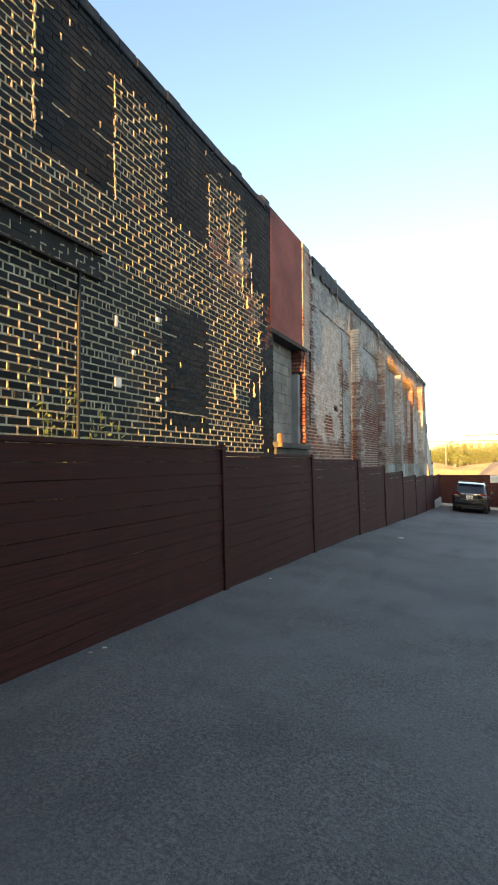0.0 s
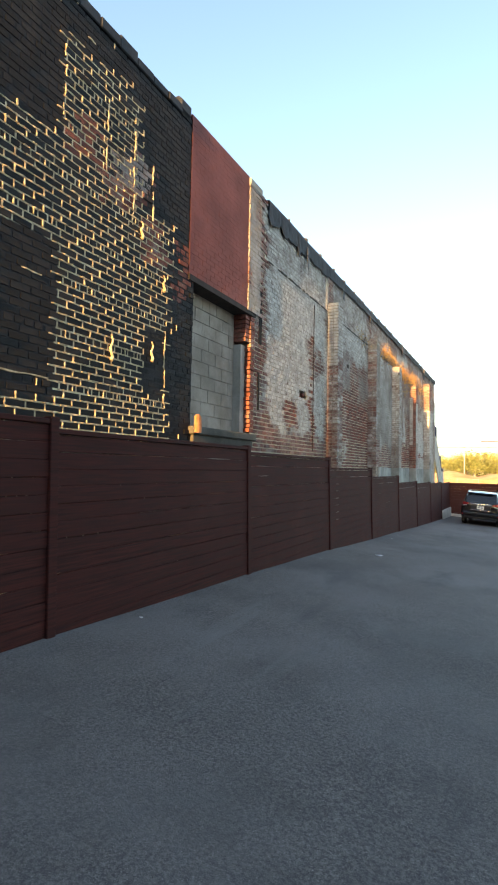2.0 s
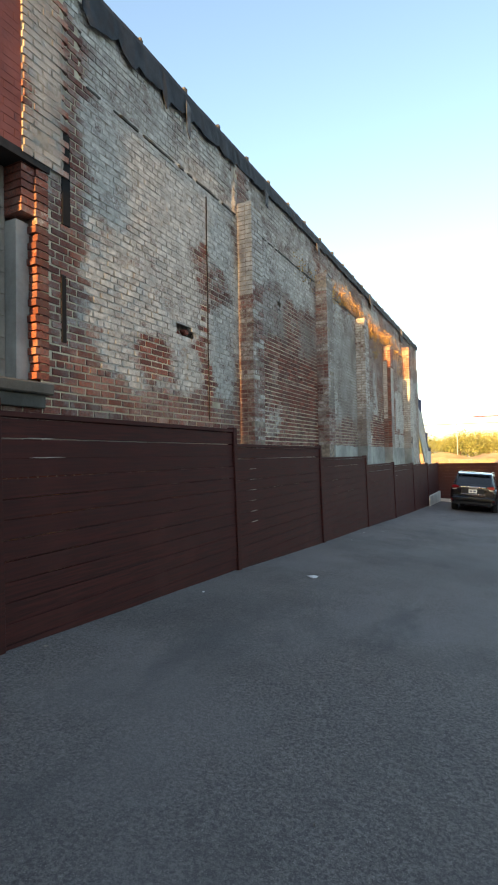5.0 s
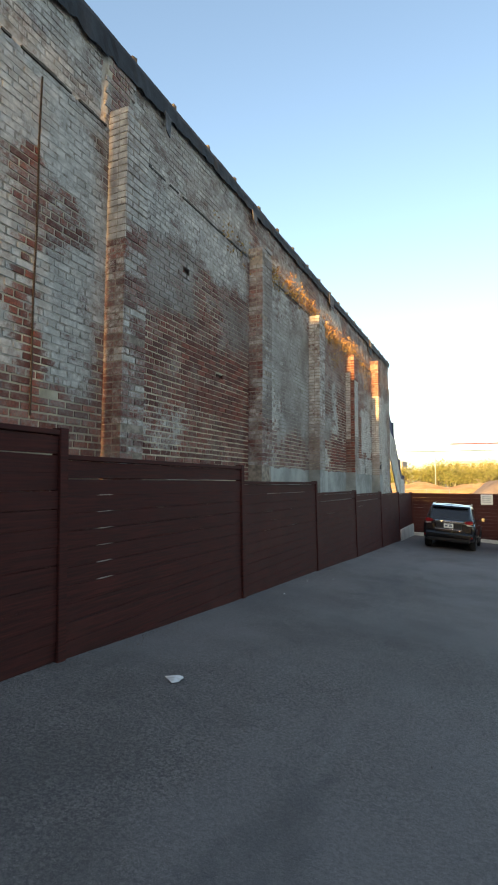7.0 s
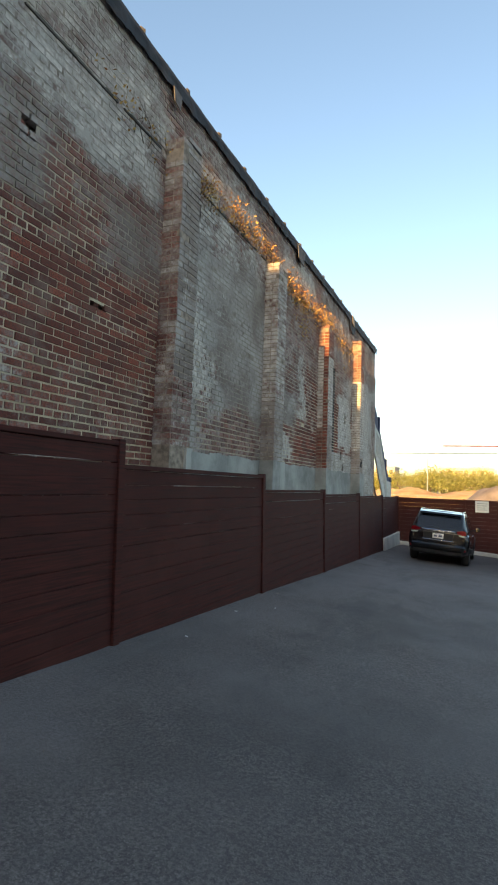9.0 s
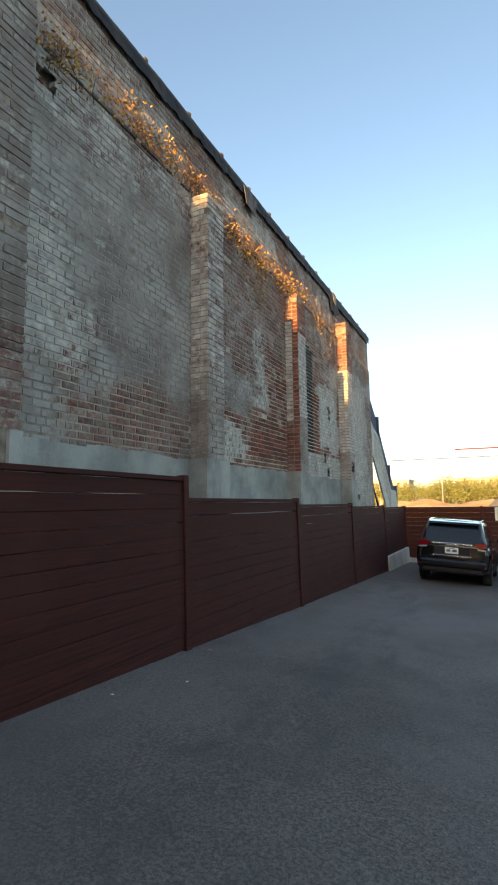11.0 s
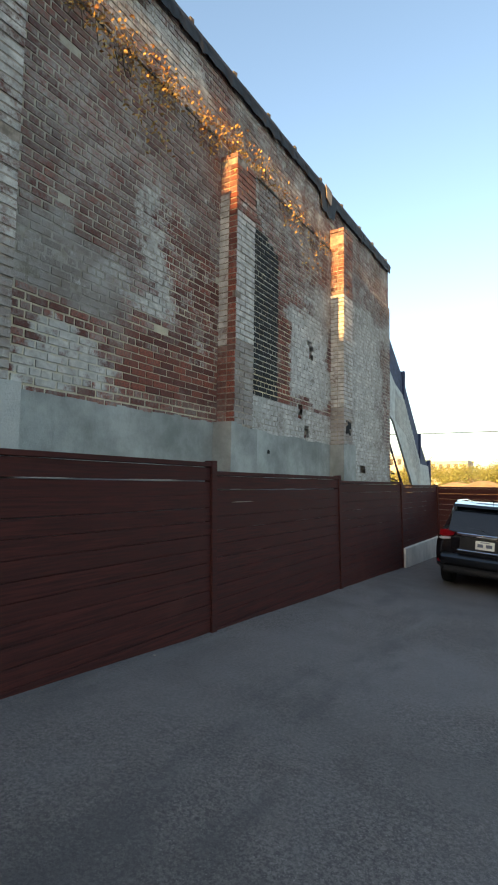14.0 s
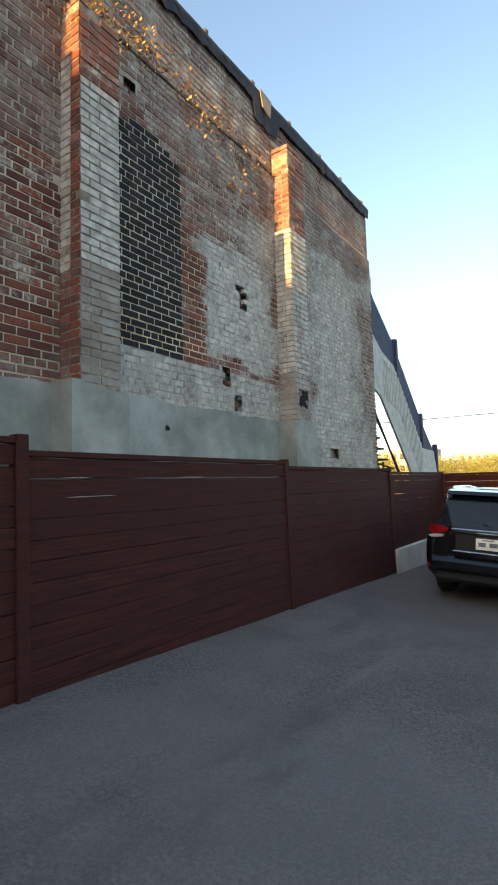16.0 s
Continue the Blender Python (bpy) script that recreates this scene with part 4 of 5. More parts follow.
def build_back_fence():
    rng = random.Random(3)
    y = 35.16
    gz = ground_z(35.1)
    x = FX - 0.05
    widths = (2.55, 2.55, 2.55, 2.55, 2.55)
    for w in widths:
        f = thing("fence_panel", pose(x, y, gz - 0.12), "red-brown board fence panel at the end of the lot", "fence", "end fence panels")
        h = 0.66 - gz + 0.12
        n = 13
        bh = (h - 0.05) / n
        me = mesh_of("board", boxes((0.04, w - 0.04, -0.0, 0.025, 0.0015, bh - 0.0015), bevel=0.004))
        for k in range(n):
            ob = part("board", me, WOOD, f)
            ob.location = (0, rng.uniform(-0.003, 0.003), k * bh)
        part("post", boxes((w - 0.045, w + 0.045, -0.03, 0.07, -0.3, h + 0.02), bevel=0.006), WOOD, f)
        part("top_rail", boxes((0.04, w - 0.05, -0.02, 0.05, h - 0.05, h), bevel=0.005), WOOD, f)
        x += w
    kerb = prism(bmesh.new(), [(FX - 0.2, gz - 0.6), (9.5, gz - 0.6), (9.5, lot_z(9.5, y) + 0.14), (2.3, lot_z(2.3, y) + 0.14), (FX - 0.2, gz + 0.16)], "y", y - 0.12, y + 0.16)
    bmesh.ops.bevel(kerb, geom=kerb.edges[:], offset=0.02, segments=1, affect="EDGES")
    tagged(part("kerb_end", kerb, KERB), "pale concrete kerb under the end fence", "kerb", kind="structure")
    bm = bmesh.new()
    prism(bm, [(31.36, ground_z(31.36) - 0.2), (y - 0.12, gz - 0.2), (y - 0.12, gz + 0.52), (31.36, ground_z(31.36) + 0.42)], "x", FX - 0.12, FX + 0.07)
    bmesh.ops.bevel(bm, geom=bm.edges[:], offset=0.015, segments=1, affect="EDGES")
    tagged(part("kerb_side", bm, KERB), "low pale concrete retaining kerb under the fence", "kerb", kind="structure")
    s = thing("sign", pose(-0.27, y - 0.035, 0.19), "small white sign board fixed to the brown fence", "sign")
    part("board", boxes((0, 0.48, -0.012, 0.0, 0, 0.44), bevel=0.004), PLATE, s)
    part("lettering", boxes((0.06, 0.42, -0.015, -0.011, 0.33, 0.36), (0.06, 0.42, -0.015, -0.011, 0.25, 0.275), (0.06, 0.36, -0.015, -0.011, 0.17, 0.19), (0.06, 0.40, -0.015, -0.011, 0.09, 0.11)), GREY_METAL, s, "unreadable grey lines")


build_back_fence()


# ---- outside stair past the building's end ----
def build_stair():
    st = thing("outside_stair", pose(-3.75, 32.0, -1.2), "steep outdoor metal stair with grey stringer and blue side panels", "staircase")
    # all outlines in (y, z) from the stair's foot point
    def out(pts):
        return [(a - 32.0, b + 1.2) for a, b in pts]
    bm = prism(bmesh.new(), out([(31.95, 3.7), (32.65, 3.3), (33.4, 3.1)] + [(33.45 + 0.135 * k + d, 3.0 - 0.127 * (k + e)) for k in range(13) for d, e in ((0.0, 0), (0.1, 0))] + [(35.25, 1.32), (36.25, 1.28), (36.5, 0.7), (36.5, -1.2), (34.4, -1.2), (34.4, 0.6), (32.5, 2.3), (31.95, 2.5)]), "x", 0.0, 0.05)
    part("stringer", bm, GREY_METAL, st, "grey ribbed metal stringer")
    ribs = mesh_of("rib", boxes((0.05, 0.062, -0.02, 0.02, -0.42, 0.42)))
    for k in range(26):
        r = part("rib", ribs, GREY_METAL, st)
        a = 32.7 + k * 0.1
        r.location = (0, a - 32.0, np.interp(a, (32.65, 33.6, 35.2), (3.28, 2.98, 1.33)) + 1.2 - 0.52)
    bm = prism(bmesh.new(), out([(31.95, 5.1), (32.67, 4.47), (33.9, 3.66), (35.66, 2.1), (36.8, 1.25), (36.8, 0.9), (35.3, 1.3), (33.5, 2.95), (31.95, 3.6)]), "x", -0.12, -0.08)
    part("side_panel", bm, BLUE, st, "dark blue side panel")
    for a, top, low in ((33.88, 3.85, 2.7), (35.62, 2.25, 0.6), (36.88, 1.5, -1.2)):
        part("post", boxes((-0.14, -0.02, a - 32.06, a - 31.94, low + 1.2, top + 1.2), bevel=0.006), BLUE, st)
    tread = mesh_of("tread", boxes((-1.1, -0.1, 0, 0.27, 0, 0.04), bevel=0.004))
    for k in range(13):
        t = part("tread", tread, STEEL, st)
        t.location = (-0.1, 0.1 + k * 0.21, 3.35 - k * 0.235)
    # inner stair frame under the landing
    bm = bmesh.new()
    tube(bm, [(-0.2, 0.45, 3.45), (-0.2, 2.35, 1.7), (-0.2, 3.6, 0.2)], 0.05, 6)
    part("inner_rail", bm, BLUE, st)
    bm = bmesh.new()
    for a in (0.4, 0.95, 1.5, 2.05):
        tube(bm, [(-0.35, a, 0.0), (-0.35, a, 3.5 - a * 0.9)], 0.025, 6)
    tube(bm, [(-0.35, 0.3, 2.75), (-0.35, 2.2, 1.2)], 0.03, 6)
    tube(bm, [(-0.35, 0.3, 2.2), (-0.35, 2.2, 2.0)], 0.02, 6)
    part("brace", bm, STEEL, st)
    # lower flight inside, dark blue with open treads
    for x in (-0.55, -1.15):
        bm = prism(bmesh.new(), out([(32.0, 2.35), (32.0, 2.05), (34.05, -1.2), (34.3, -1.2)]), "x", x, x + 0.05)
        part("inner_stringer", bm, BLUE, st, "dark blue inner stringer")
    step = mesh_of("inner_tread", boxes((-1.1, -0.55, -0.14, 0.12, -0.02, 0.02), bevel=0.004))
    for k in range(15):
        t = part("inner_tread", step, STEEL, st)
        t.location = (0, 0.1 + k * 0.138, 3.2 - k * 0.218)
    for a, top in ((0.15, 3.5), (0.7, 3.0), (1.2, 2.4), (1.7, 1.9)):
        bm = bmesh.new()
        tube(bm, [(-0.5, a, 0.0), (-0.5, a, top)], 0.022, 6)
        part("baluster", bm, STEEL, st)
    # little antenna on the corner
    a = thing("antenna", pose(X - 0.1, END - 0.02, 4.7), "thin bent aerial bracket on the brick corner", "aerial")
    bm = bmesh.new()
    tube(bm, [(0, 0, 0), (0, 0.3, 0.02), (0, 0.34, 0.02)], 0.012, 6)
    tube(bm, [(0, 0.3, -0.2), (0, 0.3, 0.1)], 0.01, 6)
    part("bracket", bm, GALV, a)


build_stair()


# ---- parked cars ----
def loft(sections, closed=True):
    """Skin through rings of points, with caps."""
    bm = bmesh.new()
    rings = [[bm.verts.new(p) for p in s] for s in sections]
    n = len(rings[0])
    for a, b in zip(rings, rings[1:]):
        for k in range(n):
            bm.faces.new((a[k], a[(k + 1) % n], b[(k + 1) % n], b[k]))
    bm.faces.new(rings[0][::-1]), bm.faces.new(rings[-1])
    bmesh.ops.recalc_face_normals(bm, faces=bm.faces[:])
    for f in bm.faces:
        f.smooth = len(f.verts) == 4
    return bm


def ring(y, half, z0, z1, shoulder, round_=0.1):
    """One cross-section of the car's lower body at y."""
    s = shoulder
    pts = [(half * 0.86, z0), (half * 0.97, z0 + 0.08), (half, z0 + 0.3), (half, s - 0.12), (half * 0.965, s), (half * 0.8, z1), (half * 0.3, z1 + 0.01)]
    return [(x, y, z) for x, z in pts] + [(-x, y, z) for x, z in reversed(pts)]


def wheel(parent, x, y, side):
    w = thing("wheel", pose(x, y, 0.37), "", "")
    w.parent = parent
    bm = bmesh.new()
    prof = [(0.23, -0.11), (0.33, -0.115), (0.365, -0.09), (0.37, 0), (0.365, 0.09), (0.33, 0.115), (0.23, 0.11)]
    n = 28
    rows = [[bm.verts.new((c, r * math.cos(a), r * math.sin(a))) for r, c in prof] for a in (2 * math.pi * k / n for k in range(n))]
    for i in range(n):
        a, b = rows[i], rows[(i + 1) % n]
        for k in range(len(prof)):
            bm.faces.new((a[k], a[(k + 1) % len(prof)], b[(k + 1) % len(prof)], b[k])).smooth = True
    bmesh.ops.recalc_face_normals(bm, faces=bm.faces[:])
    part("tyre", bm, RUBBER, w)
    bm = bmesh.new()
    tube(bm, [(0.07 * side, 0, 0), (0.085 * side, 0, 0)], 0.06, 12)
    for k in range(5):
        a = 2 * math.pi * k / 5
        d = Vector((0, math.cos(a), math.sin(a)))
        tube(bm, [Vector((0.08 * side, 0, 0)), Vector((0.085 * side, 0, 0)) + d * 0.24], 0.035, 6)
    part("rim", bm, RIM, w)
    bm = bmesh.new()
    tube(bm, [(-0.06, 0, 0), (0.03, 0, 0)], 0.235, 20)
    part("hub_drum", bm, PLASTIC, w)


def build_car(m, label):
    """A large dark sport-utility car; y = 0 is its tail, it faces +y."""
    car = thing("car", m, label, "car", "parked cars")
    lower = [(0.05, 0.80, 0.42, 0.98, 0.92), (0.0 + 0.02, 0.87, 0.40, 1.03, 0.95), (0.10, 0.92, 0.36, 1.06, 1.0), (0.5, 0.945, 0.30, 1.08, 1.02), (1.6, 0.95, 0.26, 1.07, 1.0), (3.0, 0.95, 0.26, 1.06, 0.98), (3.7, 0.945, 0.27, 1.08, 0.97), (4.4, 0.91, 0.3, 1.0, 0.9), (4.72, 0.83, 0.35, 0.9, 0.82), (4.78, 0.74, 0.4, 0.82, 0.76)]
    body = part("body", loft([ring(y, h, z0, z1, s) for y, h, z0, z1, s in lower]), CARPAINT, car, "glossy black body")
    # cabin
    def cab(y, hb, ht, z0, z1):
        pts = [(hb, z0), (hb * 0.985, z0 + 0.1), (ht * 1.03, z1 - 0.14), (ht * 0.97, z1 - 0.045), (ht * 0.8, z1), (ht * 0.3, z1 + 0.015)]
        return [(x, y, z) for x, z in pts] + [(-x, y, z) for x, z in reversed(pts)]
    part("cabin", loft([cab(0.10, 0.87, 0.70, 1.0, 1.10), cab(0.22, 0.875, 0.70, 1.0, 1.38), cab(0.42, 0.88, 0.71, 1.0, 1.655), cab(0.62, 0.885, 0.72, 1.0, 1.70), cab(1.6, 0.89, 0.73, 1.0, 1.73), cab(2.6, 0.885, 0.72, 1.0, 1.69), cab(3.0, 0.875, 0.70, 1.0, 1.58), cab(3.75, 0.86, 0.68, 1.0, 1.09)]), CARPAINT, car)
    # rear window, wrapping spoiler
    bm = bmesh.new()
    pts = [(-0.70, 0.105, 1.115), (0.70, 0.105, 1.115), (0.665, 0.30, 1.50), (0.60, 0.345, 1.565), (-0.60, 0.345, 1.565), (-0.665, 0.30, 1.50)]
    f = bm.faces.new([bm.verts.new((x, y - 0.035, z)) for x, y, z in pts])
    r = bmesh.ops.extrude_face_region(bm, geom=[f])
    for v in r["geom"]:
        if isinstance(v, bmesh.types.BMVert):
            v.co.y += 0.05
    bmesh.ops.recalc_face_normals(bm, faces=bm.faces[:])
    part("rear_window", bm, CARGLASS, car, "dark tinted rear window")
    bm = prism(bmesh.new(), [(0.20, 1.60), (0.26, 1.655), (0.72, 1.715), (0.72, 1.68), (0.42, 1.62)], "x", -0.66, 0.66)
    part("spoiler", bm, CARPAINT, car)
    bm = bmesh.new()
    tube(bm, [(-0.02, 0.09, 1.16), (-0.12, 0.12, 1.19), (-0.36, 0.125, 1.20)], 0.012, 6)
    part("wiper", bm, PLASTIC, car)
    # side glass
    for s in (-1, 1):
        for y0, y1 in ((0.62, 1.32), (1.42, 2.28), (2.38, 3.15)):
            bm = bmesh.new()
            lean = 0.0 if y0 > 1 else 0.12
            back = 0.45 if y1 > 3 else 0.0
            zt = 1.545
            quad = [(0.892, y0 - lean, 1.13), (0.892, y1 + back * 0.4, 1.12), (0.762, y1 - back * 0.55, zt), (0.762, y0 + lean * 0.4, zt)]
            a = [bm.verts.new((s * x, y, z)) for x, y, z in quad]
            b = [bm.verts.new((s * (x - 0.05), y, z)) for x, y, z in quad]
            bm.faces.new(a), bm.faces.new(b[::-1])
            for k in range(4):
                bm.faces.new((a[k], b[k], b[(k + 1) % 4], a[(k + 1) % 4]))
            bmesh.ops.recalc_face_normals(bm, faces=bm.faces[:])
            part("side_window", bm, CARGLASS, car)
        # lamps: red wrap-round cluster with a clear strip below
        bm = prism(bmesh.new(), [(s * 0.56, 1.10), (s * 0.58, 1.04), (s * 0.74, 1.0), (s * 0.845, 1.02), (s * 0.835, 1.125), (s * 0.74, 1.145)], "y", -0.02, 0.2)
        lamp = part("tail_light", bm, TAILRED, car, "red tail lamp")
        part("reversing_lens", prism(bmesh.new(), [(s * 0.64, 1.005), (s * 0.64, 0.965), (s * 0.80, 0.945), (s * 0.86, 0.97), (s * 0.80, 0.992)], "y", -0.035, 0.10), CLEAR, lamp)
        part("reflector", boxes((min(s * 0.70, s * 0.86), max(s * 0.70, s * 0.86), -0.02, 0.08, 0.50, 0.565), bevel=0.01), TAILRED, car)
        bm = bmesh.new()
        tube(bm, [(s * 0.66, 0.55, 1.69), (s * 0.67, 0.66, 1.715), (s * 0.685, 1.6, 1.75), (s * 0.67, 2.5, 1.71), (s * 0.655, 2.65, 1.67)], 0.016, 8)
        part("roof_rail", bm, CHROME, car, "bright roof rail")
        bm = boxes((min(s * 0.98, s * 1.14), max(s * 0.98, s * 1.14), 2.95, 3.07, 1.08, 1.24), bevel=0.035)
        mir = part("mirror", bm, CARPAINT, car)
        part("mirror_glass", boxes((min(s * 1.0, s * 1.12), max(s * 1.0, s * 1.12), 2.942, 2.949, 1.10, 1.22)), CARGLASS, mir)
        part("mirror_arm", boxes((min(s * 0.86, s * 1.0), max(s * 0.86, s * 1.0), 2.98, 3.04, 1.09, 1.13)), PLASTIC, mir)
        for y in (1.75, 2.6):
            part("door_handle", boxes((min(s * 0.93, s * 0.97), max(s * 0.93, s * 0.97), y - 0.1, y + 0.1, 0.93, 0.965), bevel=0.01), CHROME, car)
        part("sill_trim", boxes((min(s * 0.86, s * 0.965), max(s * 0.86, s * 0.965), 1.3, 3.4, 0.26, 0.40), bevel=0.02), PLASTIC, car)
        for y in (0.98, 3.88):
            arch = bmesh.new()
            tube(arch, [(s * 0.925, y + 0.43 * math.cos(a), 0.38 + 0.43 * math.sin(a)) for a in (math.pi * k / 10 for k in range(11))], 0.04, 6)
            part("wheel_arch", arch, PLASTIC, car)
            wheel(car, s * 0.83, y, s)
    # tailgate trim, plate recess and bumper
    part("tailgate_trim", boxes((-0.52, 0.52, -0.03, 0.06, 1.05, 1.105), bevel=0.015), CHROME, car, "bright tailgate strip")
    part("plate_recess", boxes((-0.46, 0.46, -0.008, 0.05, 0.79, 1.01), bevel=0.01), PLASTIC, car)
    plate = part("number_plate", boxes((-0.17, 0.17, -0.022, -0.006, 0.825, 0.985), bevel=0.006), PLATE, car, "white number plate, unreadable")
    part("plate_lettering", boxes((-0.13, -0.03, -0.025, -0.021, 0.87, 0.93), (0.02, 0.13, -0.025, -0.021, 0.87, 0.93), (-0.08, 0.08, -0.025, -0.021, 0.955, 0.97)), INK, plate)
    part("lower_strip", boxes((-0.50, 0.50, -0.03, 0.04, 0.755, 0.785), bevel=0.01), CHROME, car)
    part("bumper", boxes((-0.88, 0.88, -0.06, 0.3, 0.45, 0.70), bevel=0.09), CARPAINT, car)
    part("bumper_skirt", boxes((-0.78, 0.78, 0.0, 0.3, 0.31, 0.46), bevel=0.05), PLASTIC, car)
    bm = bmesh.new()
    tube(bm, [(0.0, 0.75, 1.71), (0.0, 0.62, 1.83)], 0.008, 6, 0.004)
    part("aerial", bm, PLASTIC, car)
    return car


slope = -math.degrees(math.atan(0.04))
first = build_car(pose(-1.29, 29.45, lot_z(-1.29, 29.45), slope, 3.7, -2), "black sport utility car parked tail out by the fence")
second = build_car(pose(1.36, 29.8, lot_z(1.36, 29.8), slope, 2.5, -4), "dark sport utility car parked beside the first")
first.scale = second.scale = (0.915, 0.93, 0.93)


# ---- what lies on the lot ----
def scrap(x, y, s, seed, mat, label, name, cat):
    rng = random.Random(seed)
    bm = bmesh.new()
    n = 9
    ringv = [bm.verts.new((s * math.cos(a) * rng.uniform(0.4, 1.3), s * 0.7 * math.sin(a) * rng.uniform(0.3, 1.3), rng.uniform(0.0, 0.15) * s)) for a in (2 * math.pi * k / n for k in range(n))]
    c = bm.verts.new((0, 0, s * 0.16))
    for k in range(n):
        bm.faces.new((ringv[k], ringv[(k + 1) % n], c))
    r = bmesh.ops.extrude_face_region(bm, geom=bm.faces[:])
    for v in r["geom"]:
        if isinstance(v, bmesh.types.BMVert):
            v.co.z -= 0.004
    bmesh.ops.recalc_face_normals(bm, faces=bm.faces[:])
    ob = part(name, bm, mat)
    ob.location = (x, y, lot_z(x, y) + 0.012)
    tagged(ob, label, cat, "litter")


scrap(-2.17, 13.57, 0.10, 1, PAPER, "crumpled white paper scrap on the asphalt", "paper_scrap", "litter")
for i, (x, y, s) in enumerate(((-3.05, 3.35, 0.03), (-3.03, 3.5, 0.025), (-2.95, 6.9, 0.025), (-3.0, 9.9, 0.03), (-2.9, 12.0, 0.02), (-2.8, 17.6, 0.028), (-2.95, 20.6, 0.024), (-2.9, 19.0, 0.02), (-2.6, 19.6, 0.02), (-3.05, 23.0, 0.018))):
    scrap(x, y, s, 40 + i, PAPER if i % 3 else BLOCK, "small pale bit of litter on the asphalt", "litter_bit", "litter")


def grit():
    rng = random.Random(77)
    verts, faces = [], []
    for _ in range(1100):
        y = rng.uniform(1.5, 31)
        x = FX + 0.06 + abs(rng.gauss(0, 0.10)) if rng.random() < 0.7 else rng.uniform(-3, 3)
        s = rng.uniform(0.002, 0.007)
        n = len(verts)
        z = lot_z(x, y) + 0.004
        verts += [(x - s, y - s * rng.uniform(0.4, 1), z - 0.01), (x + s, y - s, z - 0.01), (x, y + s, z - 0.01), (x, y, z + s * 1.2)]
        faces += [(n, n + 1, n + 3), (n + 1, n + 2, n + 3), (n + 2, n, n + 3)]
    me = bpy.data.meshes.new("grit")
    me.from_pydata(verts, [], faces)
    tagged(part("grit", me, GRAVEL), "loose grit and chips along the fence foot", "grit", kind="stuff")


grit()


def build_weed(x, y, z, h, seed):
    rng = random.Random(seed)
    w = thing("weed", pose(x, y, z), "spindly green weed growing behind the fence", "weed", "weeds behind the fence")
    stems, leaves = bmesh.new(), bmesh.new()
    for k in range(6):
        tip = Vector((rng.gauss(0, 0.05), rng.gauss(0, 0.14), h * rng.uniform(0.75, 1)))
        tube(stems, [(0, 0, 0), tip * 0.5 + Vector((0, 0, 0.05)), tip], 0.006, 5, 0.002)
        for _ in range(26):
            at = tip * rng.uniform(0.6, 1.0) + Vector((rng.gauss(0, 0.035), rng.gauss(0, 0.05), rng.gauss(0, 0.04)))
            leaf_quads(leaves, rng, at, 0.032)
    part("stems", stems, GREENLEAF, w)
    part("leaves", leaves, GREENLEAF, w)


build_weed(-3.42, 3.35, ground_z(3.3) - 0.02, 2.5, 5)
build_weed(-3.42, 4.0, ground_z(4) - 0.02, 2.3, 6)


# ---- beyond the lot ----
def build_mound(name, cx, cy, rx, ry, h, mat, label, seed):
    bm = bmesh.new()
    n, m = 26, 10
    rings = []
    for j in range(m + 1):
        r = 1 - j / m
        row = []
        for k in range(n):
            a = 2 * math.pi * k / n
            x, y = rx * r * math.cos(a), ry * r * math.sin(a)
            z = h * (1 - r ** 2.6) * (1 + 0.35 * noise.noise(Vector((x * 0.25 + seed, y * 0.25, 0)))) + (0.12 * noise.noise(Vector((x, y, seed))) if j else -0.3)
            row.append(bm.verts.new((x, y, z)))
        rings.append(row)
    for a, b in zip(rings, rings[1:]):
        for k in range(n):
            bm.faces.new((a[k], a[(k + 1) % n], b[(k + 1) % n], b[k])).smooth = True
    bmesh.ops.remove_doubles(bm, verts=bm.verts[:], dist=0.001)
    bmesh.ops.recalc_face_normals(bm, faces=bm.faces[:])
    ob = part(name, bm, mat)
    ob.location = (cx, cy, -1.4)
    tagged(ob, label, "earth mound")


build_mound("earth_mound", -7.5, 92, 12, 7, 2.35, CLAY, "long mound of orange clay beyond the fence", 1)
build_mound("earth_mound", -15.0, 100, 9, 6, 2.4, CLAY, "low bank of orange clay", 2)
build_mound("earth_mound", 3.2, 78, 6.5, 6, 3.1, GRAVEL, "heap of grey-brown spoil", 3)
build_mound("earth_mound", 0.5, 96, 10, 6, 2.3, CLAY, "long mound of orange clay beyond the fence", 7)
build_mound("earth_mound", -24.0, 96, 10, 6, 1.9, CLAY, "low bank of orange clay", 4)


def build_tree(m, seed, h):
    rng = random.Random(seed)
    t = thing("tree", m, "leafy green tree in evening sun, far off", "tree", "tree belt")
    trunk, crown = bmesh.new(), bmesh.new()
    tube(trunk, [(0, 0, -0.2), (0.1, 0, h * 0.25), (0.0, 0.1, h * 0.6)], 0.17, 7, 0.07)
    tips = []
    for k in range(8):
        a = rng.uniform(0, 2 * math.pi)
        b = Vector((0, 0, h * rng.uniform(0.2, 0.5)))
        tip = b + Vector((math.cos(a) * h * 0.27, math.sin(a) * h * 0.27, h * rng.uniform(0.15, 0.4)))
        tube(trunk, [b, (b + tip) / 2 + Vector((0, 0, 0.15)), tip], 0.06, 5, 0.02)
        tips.append(tip)
    tips.append(Vector((0, 0, h * 0.82)))
    for tip in tips:
        for _ in range(130):
            leaf_quads(crown, rng, tip + Vector((rng.gauss(0, h * 0.11), rng.gauss(0, h * 0.11), rng.gauss(0, h * 0.085))), 0.2)
    for _ in range(170):
        leaf_quads(crown, rng, (rng.gauss(0, h * 0.18), rng.gauss(0, h * 0.18), h * rng.uniform(0.05, 0.4)), 0.22)
    part("trunk", trunk, BARK, t)
    part("crown", crown, TREELEAF, t)
    return t


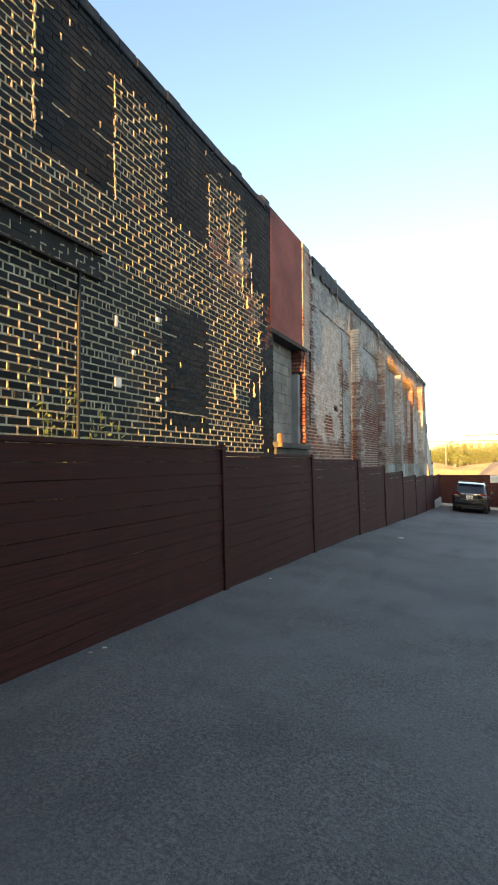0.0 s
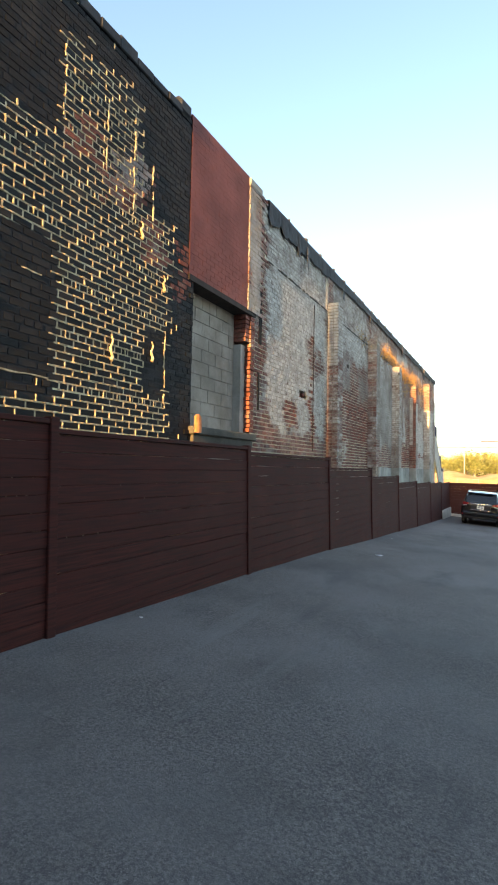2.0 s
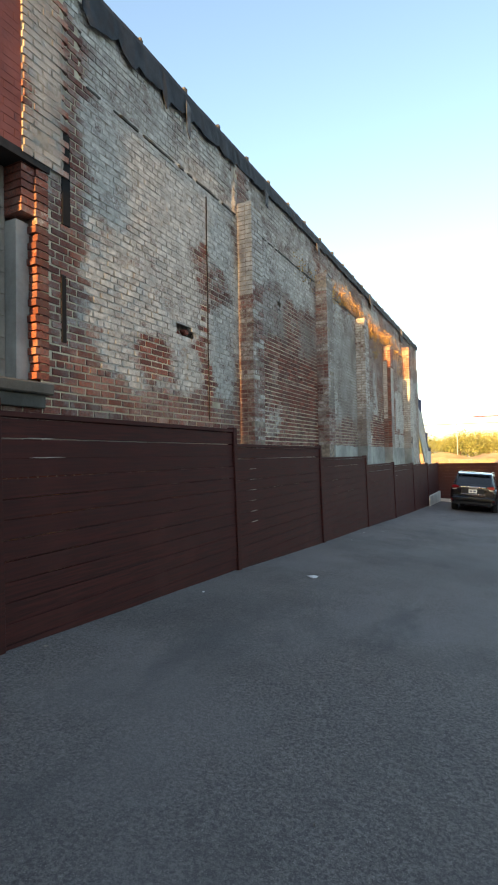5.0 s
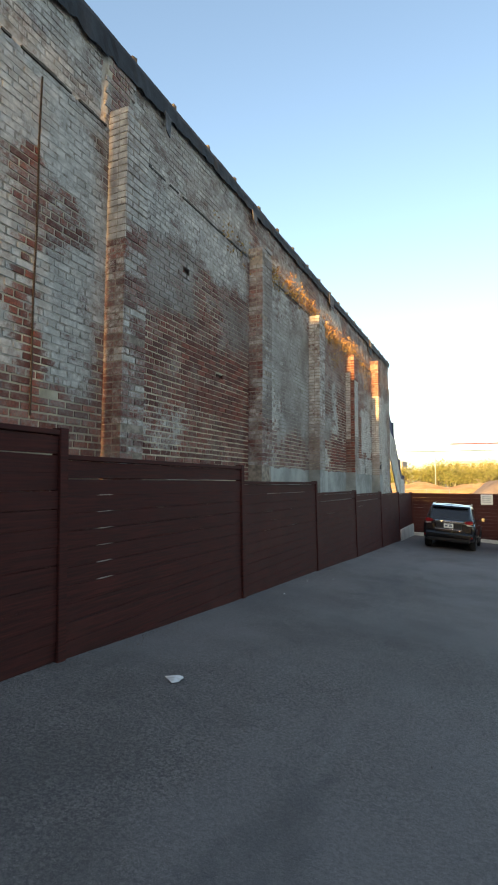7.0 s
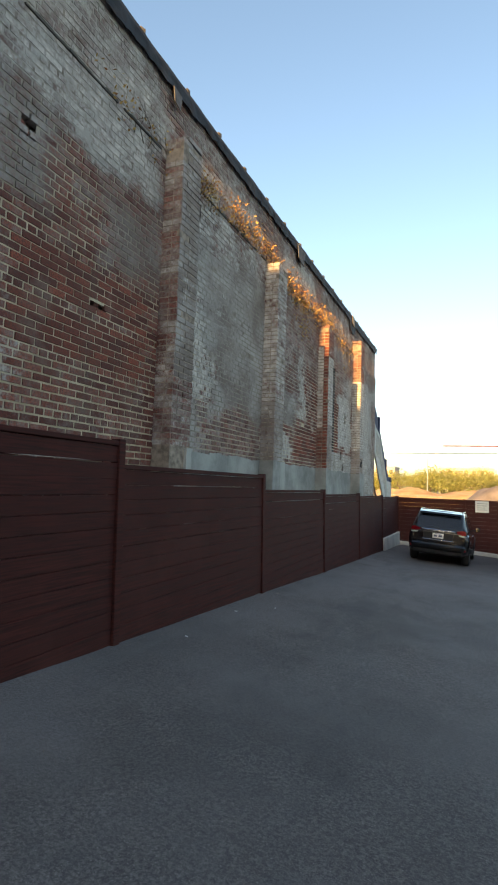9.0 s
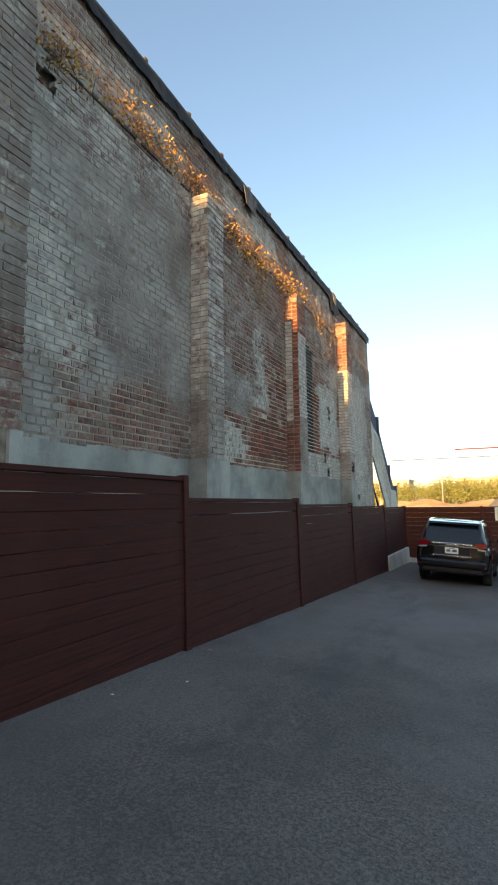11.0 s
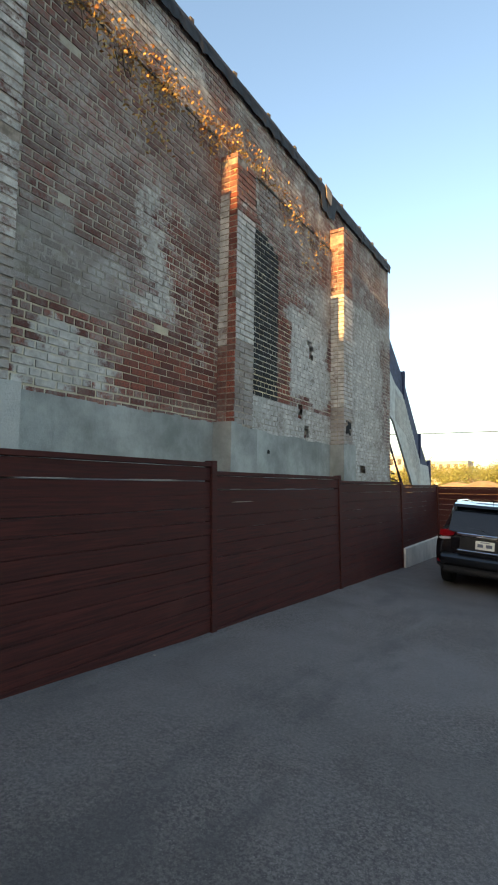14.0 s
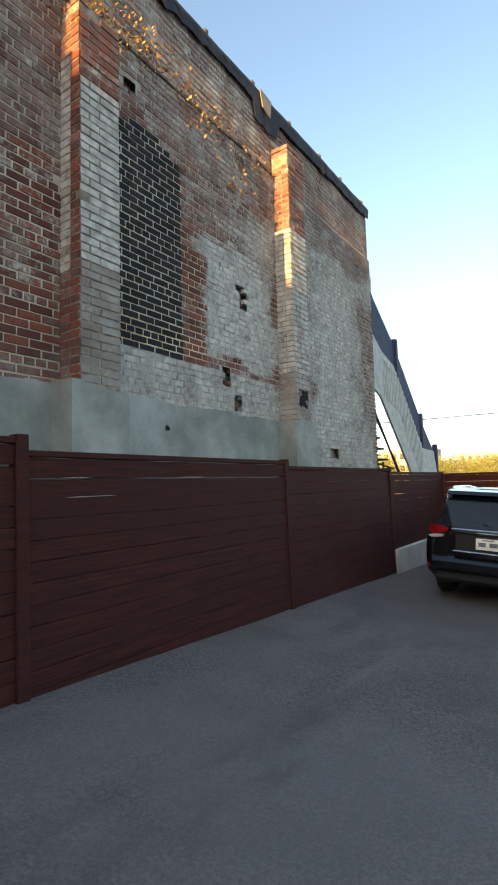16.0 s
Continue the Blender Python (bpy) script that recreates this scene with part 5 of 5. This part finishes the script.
def tree_belt():
    rng = random.Random(9)
    models = [build_tree(pose(-12 + 6 * k, 128 + k, -1.4), 60 + k, 6.6 + 0.5 * k) for k in range(3)]
    x = -58.0
    while x < 26:
        s = rng.uniform(0.8, 1.12)
        copy = copy_thing(models[rng.randrange(3)], pose(x, 122 + rng.uniform(0, 22), -1.4, 0, 0, rng.uniform(0, 360)))
        copy.scale = (s * 1.15, s * 1.15, s)
        x += rng.uniform(1.5, 2.6)


tree_belt()


def build_far_building(x, y, w, d, h, floors, bays):
    b = thing("far_building", pose(x, y, -1.4), "pale flat-roofed building beyond the trees", "building", "far buildings")
    part("wall", boxes((0, w, 0, d, 0, h)), FARWALL, b)
    part("roof", boxes((-0.2, w + 0.2, -0.2, d + 0.2, h, h + 0.4)), GREY_METAL, b)
    me = mesh_of("window", boxes((0, w / bays * 0.5, -0.06, 0.02, 0, h / floors * 0.5)))
    for i in range(bays):
        for j in range(floors):
            o = part("window", me, CARGLASS, b)
            o.location = (w * (i + 0.25) / bays, 0, h * (j + 0.25) / floors)


build_far_building(-62, 190, 16, 12, 11.5, 3, 6)
build_far_building(-40, 200, 12, 12, 10, 3, 5)
build_far_building(-14, 210, 18, 12, 10.5, 3, 7)


def site_fence():
    """Thin mesh fence round the earthworks."""
    f = thing("mesh_fence", pose(-30, 66, -1.4), "galvanised wire mesh fence round the earthworks", "fence")
    me = mesh_of("post", tube(bmesh.new(), [(0, 0, 0), (0, 0, 1.9)], 0.03, 6))
    for k in range(13):
        p = part("post", me, GALV, f)
        p.location = (k * 2.2, 0, 0)
    bm = bmesh.new()
    for z in (0.1, 0.95, 1.85):
        tube(bm, [(0, 0, z), (26.4, 0, z)], 0.015, 5)
    x = 0.0
    while x < 26.4:
        tube(bm, [(x, 0, 0.1), (x, 0, 1.85)], 0.004, 3)
        x += 0.2
    tagged(part("mesh", bm, GALV, f), kind="stuff")


site_fence()


def lamp_post(x, y, h):
    p = thing("lamp_post", pose(x, y, -1.4), "slim pale street lamp post", "street lamp", "far lamp posts")
    part("pole", tube(bmesh.new(), [(0, 0, 0), (0, 0, h)], 0.1, 8, 0.06), GALV, p)
    part("arm", tube(bmesh.new(), [(0, 0, h - 0.1), (0.6, 0, h + 0.15), (1.3, 0, h + 0.18)], 0.04, 6), GALV, p)
    part("head", boxes((1.1, 1.7, -0.12, 0.12, h + 0.1, h + 0.22), bevel=0.03), GALV, p)


lamp_post(-8.3, 104, 8.3)
lamp_post(-30, 118, 8.0)


def overhead():
    """Cables carried between two poles that stand outside the walk's view."""
    for x in (-45.0, 34.0):
        p = thing("utility_pole", pose(x, 45, -1.4), "tall wooden utility pole", "pole", "utility poles")
        part("pole", tube(bmesh.new(), [(0, 0, 0), (0, 0, 6.4)], 0.14, 8, 0.1), BARK, p)
    pts = [(x, 45, 3.15 + 1.1 * ((x + 3) / 36.0) ** 2) for x in np.arange(-45, 34.1, 2.0)]
    c = thing("overhead_cable", pose(0, 0, 0), "black overhead cable strung between poles", "cable")
    part("strand", tube(bmesh.new(), pts, 0.022, 5), WIRE, c)
    pts = [(x, 45, 3.55 + 0.9 * ((x - 2) / 36.0) ** 2) for x in np.arange(-45, 34.1, 2.0)]
    c = thing("overhead_cable", pose(0, 0, 0), "thin overhead cable partly in a red sleeve", "cable")
    part("strand", tube(bmesh.new(), pts, 0.008, 5), WIRE, c)
    part("sleeve", tube(bmesh.new(), [(x, 45, 3.57 + 0.9 * ((x - 2) / 36.0) ** 2 + 0.02) for x in np.arange(-2.1, 6.2, 0.5)], 0.032, 7), REDSLEEVE, c, "red cable sleeve")


overhead()

# ---- plain unseen wall added behind the walk to shade the lot from low sun ----
back = boxes((-2.97, 40, -7, -5, -0.5, 10.45))
tagged(part("sun_blocker", back, PLAIN_WALL), "plain unseen wall added to block the low sun", "building", kind="structure")

# ---- single bricks nearest to the path ----
brick_mesh = mesh_of("brick", boxes((-0.04, 0, -0.1005, 0.1005, -0.0317, 0.0317), bevel=0.003))
for x, y, z in loose_bricks[:300]:
    ob = part("brick", brick_mesh, LOOSE_BRICK, wall)
    ob.location = (x, y, z)
